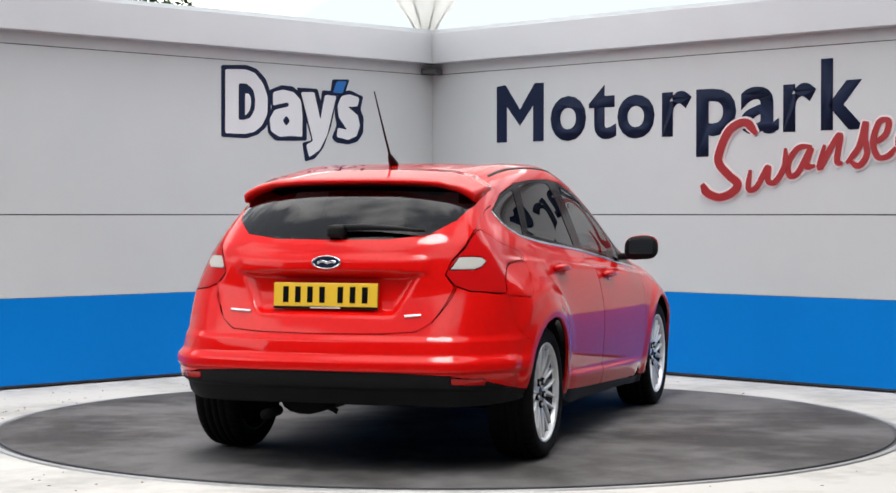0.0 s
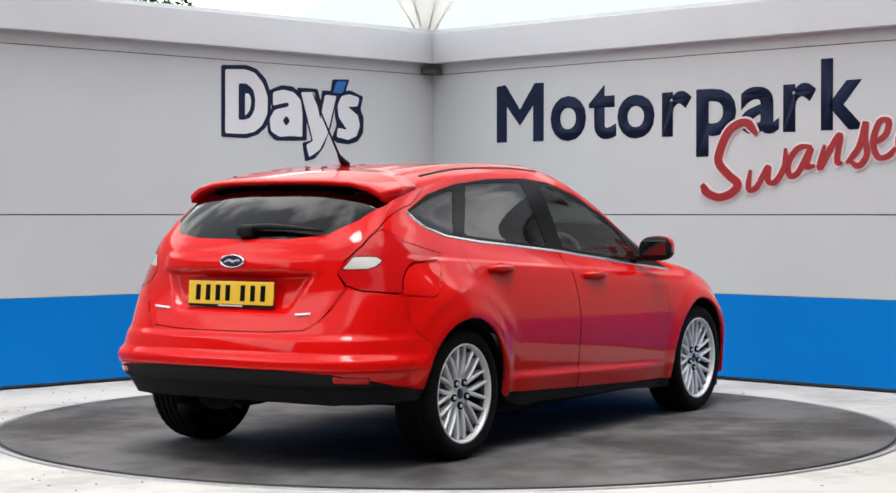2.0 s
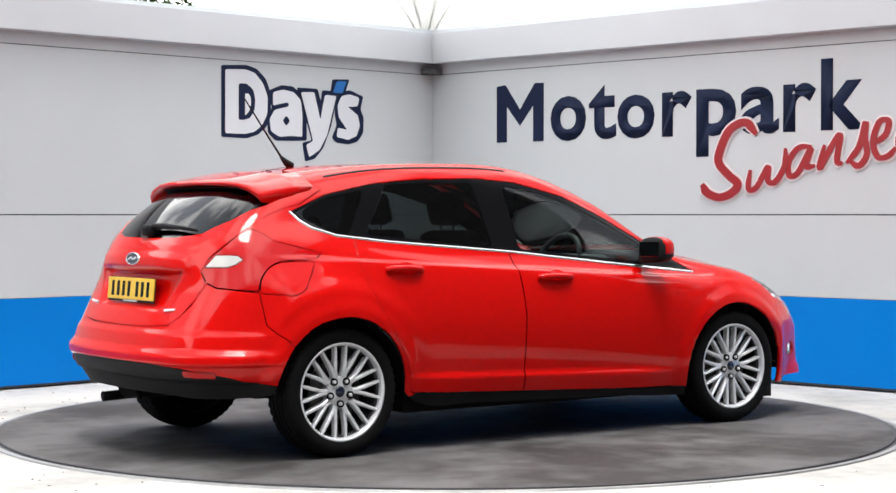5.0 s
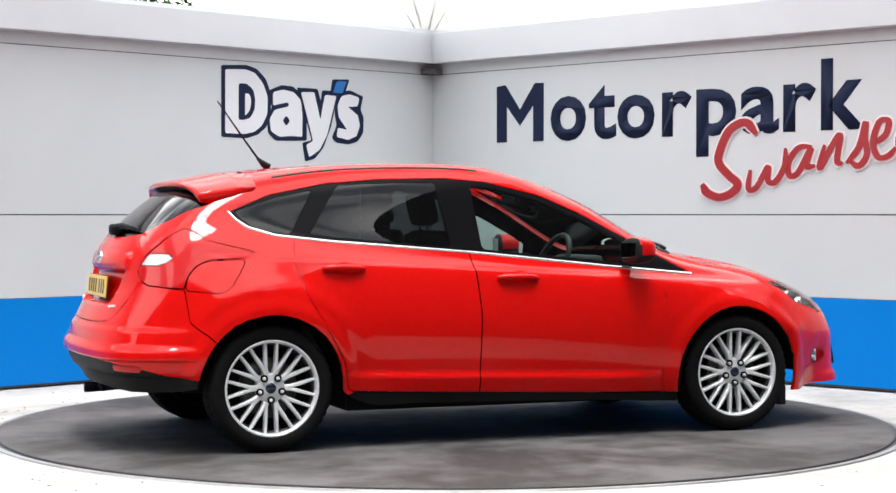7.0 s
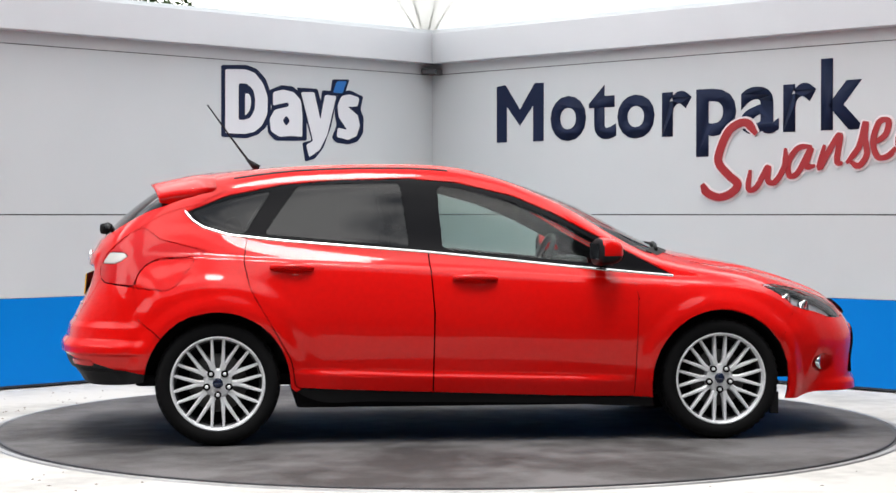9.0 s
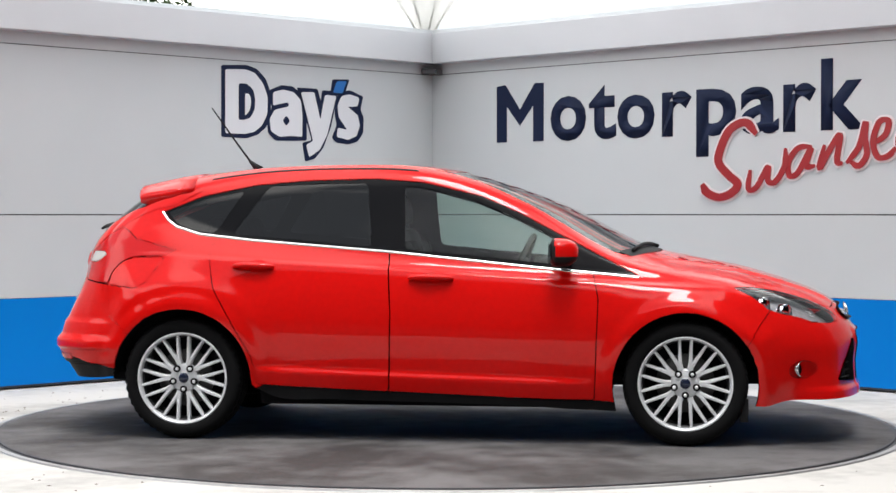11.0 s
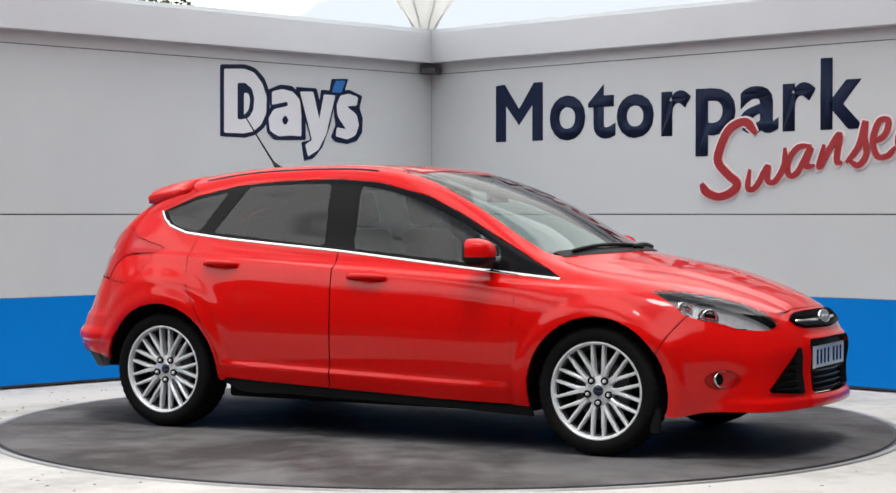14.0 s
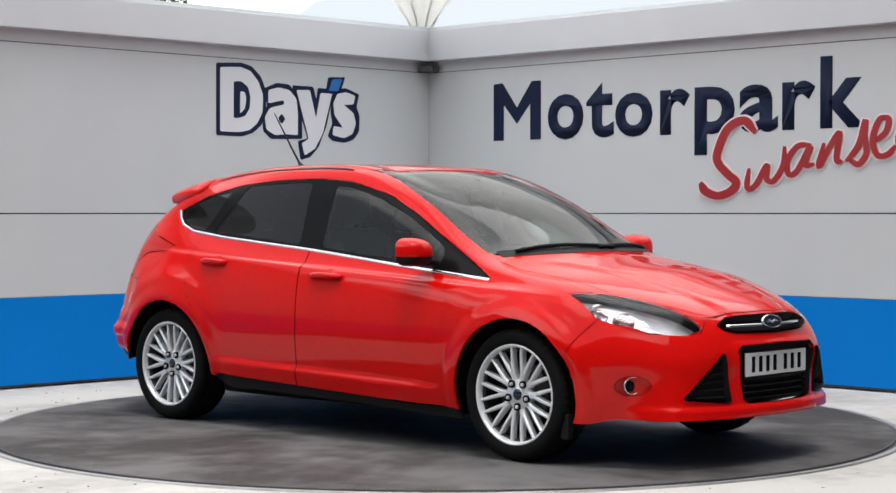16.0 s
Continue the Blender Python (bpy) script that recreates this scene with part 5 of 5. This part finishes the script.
def canopy():
    """A white tensile sail whose four folds run down to a mast behind the walls."""
    c = tagged(new("tensile_canopy"), "white tensile fabric canopy drawn down to a steel mast", "canopy")
    bm = bmesh.new()
    low, n, m = Vector((-0.22, 9.0, 3.15)), 32, 12
    rows = []
    for i in range(m + 1):
        f = i / m
        row = []
        for k in range(n):
            a = 2 * math.pi * k / n + math.pi / 8
            fold = 1 + 0.05 * math.cos(4 * a) * f
            r = (0.10 + 5.2 * f) * fold
            z = 2.9 * f ** 0.62 - 0.35 * f * (0.5 + 0.5 * math.cos(4 * a))
            row.append(bm.verts.new(low + Vector((r * math.cos(a), r * math.sin(a), z))))
        rows.append(row)
    for p, q in zip(rows, rows[1:]):
        for k in range(n):
            bm.faces.new((p[k], p[(k + 1) % n], q[(k + 1) % n], q[k]))
    part("membrane", bm, M_CANOPY, c, "white taut membrane", smooth=True)
    bm = bmesh.new()
    tube(bm, [(-0.22, 9.0, -0.030), (-0.22, 9.0, 3.3), (-0.22, 9.0, 6.2)], 0.07, 16)
    part("mast", bm, M_CANOPY, c, "white steel mast", smooth=True)
    for k in range(8):
        a = 2 * math.pi * k / 8 + math.pi / 8
        bm = bmesh.new()
        tube(bm, [low + Vector(((0.10 + 5.2 * f) * math.cos(a), (0.10 + 5.2 * f) * math.sin(a), 2.9 * f ** 0.62 - 0.35 * f * (0.5 + 0.5 * math.cos(4 * a)) - 0.02))
                  for f in (0, .05, .1, .2, .35, .6, 1)], 0.012, 8)
        part("rib_cable", bm, M_CANOPY, c, "white edge cable")


def tree(name, x, y, top, spread):
    t = tagged(new(name), "leafy green tree rising behind the wall", "tree")
    rng = random.Random(5)
    bm = bmesh.new()
    tube(bm, [(x, y, -0.030), (x + 0.1, y, 1.2), (x, y, top * 0.6), (x, y, top * 0.85)], 0.14, 10, taper=[1.3, 1, 0.8, 0.4])
    for k in range(7):
        a = k * 0.9
        tube(bm, [(x, y, top * 0.5), (x + 0.5 * spread * math.cos(a), y + 0.5 * spread * math.sin(a), top * 0.72), (x + 0.8 * spread * math.cos(a), y + 0.8 * spread * math.sin(a), top * 0.85)],
             0.05, 6, taper=[1, 0.7, 0.3])
    part("trunk", bm, M_BARK, t, smooth=True)
    verts, faces = [], []
    for _ in range(5200):
        a, r, h = rng.uniform(0, 2 * math.pi), spread * rng.random() ** 0.5, rng.random()
        lump = 0.8 + 0.2 * math.sin(3 * a + 1.3) + 0.12 * math.sin(7 * a)
        c = Vector((x + r * lump * math.cos(a), y + r * lump * math.sin(a), top * (0.52 + 0.48 * h * (1 - 0.55 * (r / spread) ** 2))))
        q = Euler((rng.uniform(-1, 1), rng.uniform(-1, 1), rng.uniform(0, 6.3))).to_matrix()
        s = rng.uniform(0.045, 0.10)
        i = len(verts)
        verts += [c + q @ Vector(v) * s for v in ((-1, 0, 0), (0, -0.45, 0.1), (1, 0, 0), (0, 0.45, 0.1))]
        faces.append((i, i + 1, i + 2, i + 3))
    me = bpy.data.meshes.new("crown")
    me.from_pydata([tuple(v) for v in verts], [], faces)
    me.materials.append(M_LEAF)
    crown = new("crown", me)
    crown.parent = t
    tagged(crown, "loose crown of small green leaves", kind="stuff")


def unseen_walls():
    # added behind the camera so the paint and glass mirror something dark
    bm = bmesh.new()
    box(bm, -20, -16.3, -0.030, 20, -16.0, 12.0)
    tagged(part("wall_south_unseen", bm, M_DARKWALL), "plain dark grey building front across the forecourt", "wall", kind="structure")
    # added just out of view to block light from the deck's right side
    bm = bmesh.new()
    box(bm, 2.95, -9.0, -0.030, 3.2, -0.6, 5.4)
    tagged(part("wall_southeast_shade", bm, M_DARKWALL), "plain dark grey side wall of the forecourt", "wall", kind="structure")
    # added far left, unseen, so the car's flank mirrors less sky
    bm = bmesh.new()
    box(bm, -12.3, -16.0, -0.030, -12.0, -2.0, 5.0)
    tagged(part("wall_southwest_unseen", bm, M_DARKWALL), "plain dark grey building side across the forecourt", "wall", kind="structure")


def turntable_deck():
    t = tagged(new("turntable"), "dark rubber-decked round turntable flush with the concrete", "turntable")
    bm = bmesh.new()
    n = 160
    lathe(bm, [(2.494, -0.0005), (2.506, -0.001), (2.508, -0.0115), (2.494, -0.0115)], n, "Z")
    part("edge_ring", bm, M_DARKLINE, t, "dark steel edge ring")
    bm = bmesh.new()
    lathe(bm, [(0.0, 0.0), (2.494, 0.0), (2.494, -0.011), (0.0, -0.011)], n, "Z")
    part("deck", bm, M_TURN, t, "stained dark rubber deck")
    return t


def litter():
    """Grit and leaf scraps on the concrete."""
    rng = random.Random(9)
    verts, faces = [], []
    for _ in range(420):
        a, r = rng.uniform(0, 2 * math.pi), rng.uniform(2.62, 5.2)
        x, y = r * math.cos(a), r * math.sin(a)
        if x + y > 4.55 or y - x > 4.85:
            continue
        s, h, i = rng.uniform(0.003, 0.011), rng.uniform(0.002, 0.006), len(verts)
        ring = [(x + s * rng.uniform(.6, 1.5) * math.cos(t), y + s * rng.uniform(.6, 1.5) * math.sin(t)) for t in (0, 1.3, 2.5, 3.8, 5.1)]
        verts += [(*q, -0.012) for q in ring] + [(x, y, -0.012 + h)]
        faces += [(i + k, i + (k + 1) % 5, i + 5) for k in range(5)]
    me = bpy.data.meshes.new("grit")
    me.from_pydata(verts, [], faces)
    me.materials.append(M_BARK)
    tagged(new("grit", me), "dark grit and leaf scraps on the concrete", "grit", kind="stuff")


ground()
wall("wall_west", LEFT_WALL)
wall("wall_east", RIGHT_WALL)
unseen_walls()
word_sign()
script_sign()
logo_sign()
corner_bracket()
canopy()
tree("tree", -3.6, 11.0, 3.95, 1.55)
turntable = turntable_deck()
litter()
car = build_car()


def motions():
    def turned(a):
        return pose(0, 0, 0, 0, 0, a) @ pose(CAR_X, CAR_Y, 0)
    walk(car, [(t, turned(a)) for t, a in TURN])
    walk(turntable, [(t, pose(0, 0, 0, 0, 0, a)) for t, a in TURN])


motions()
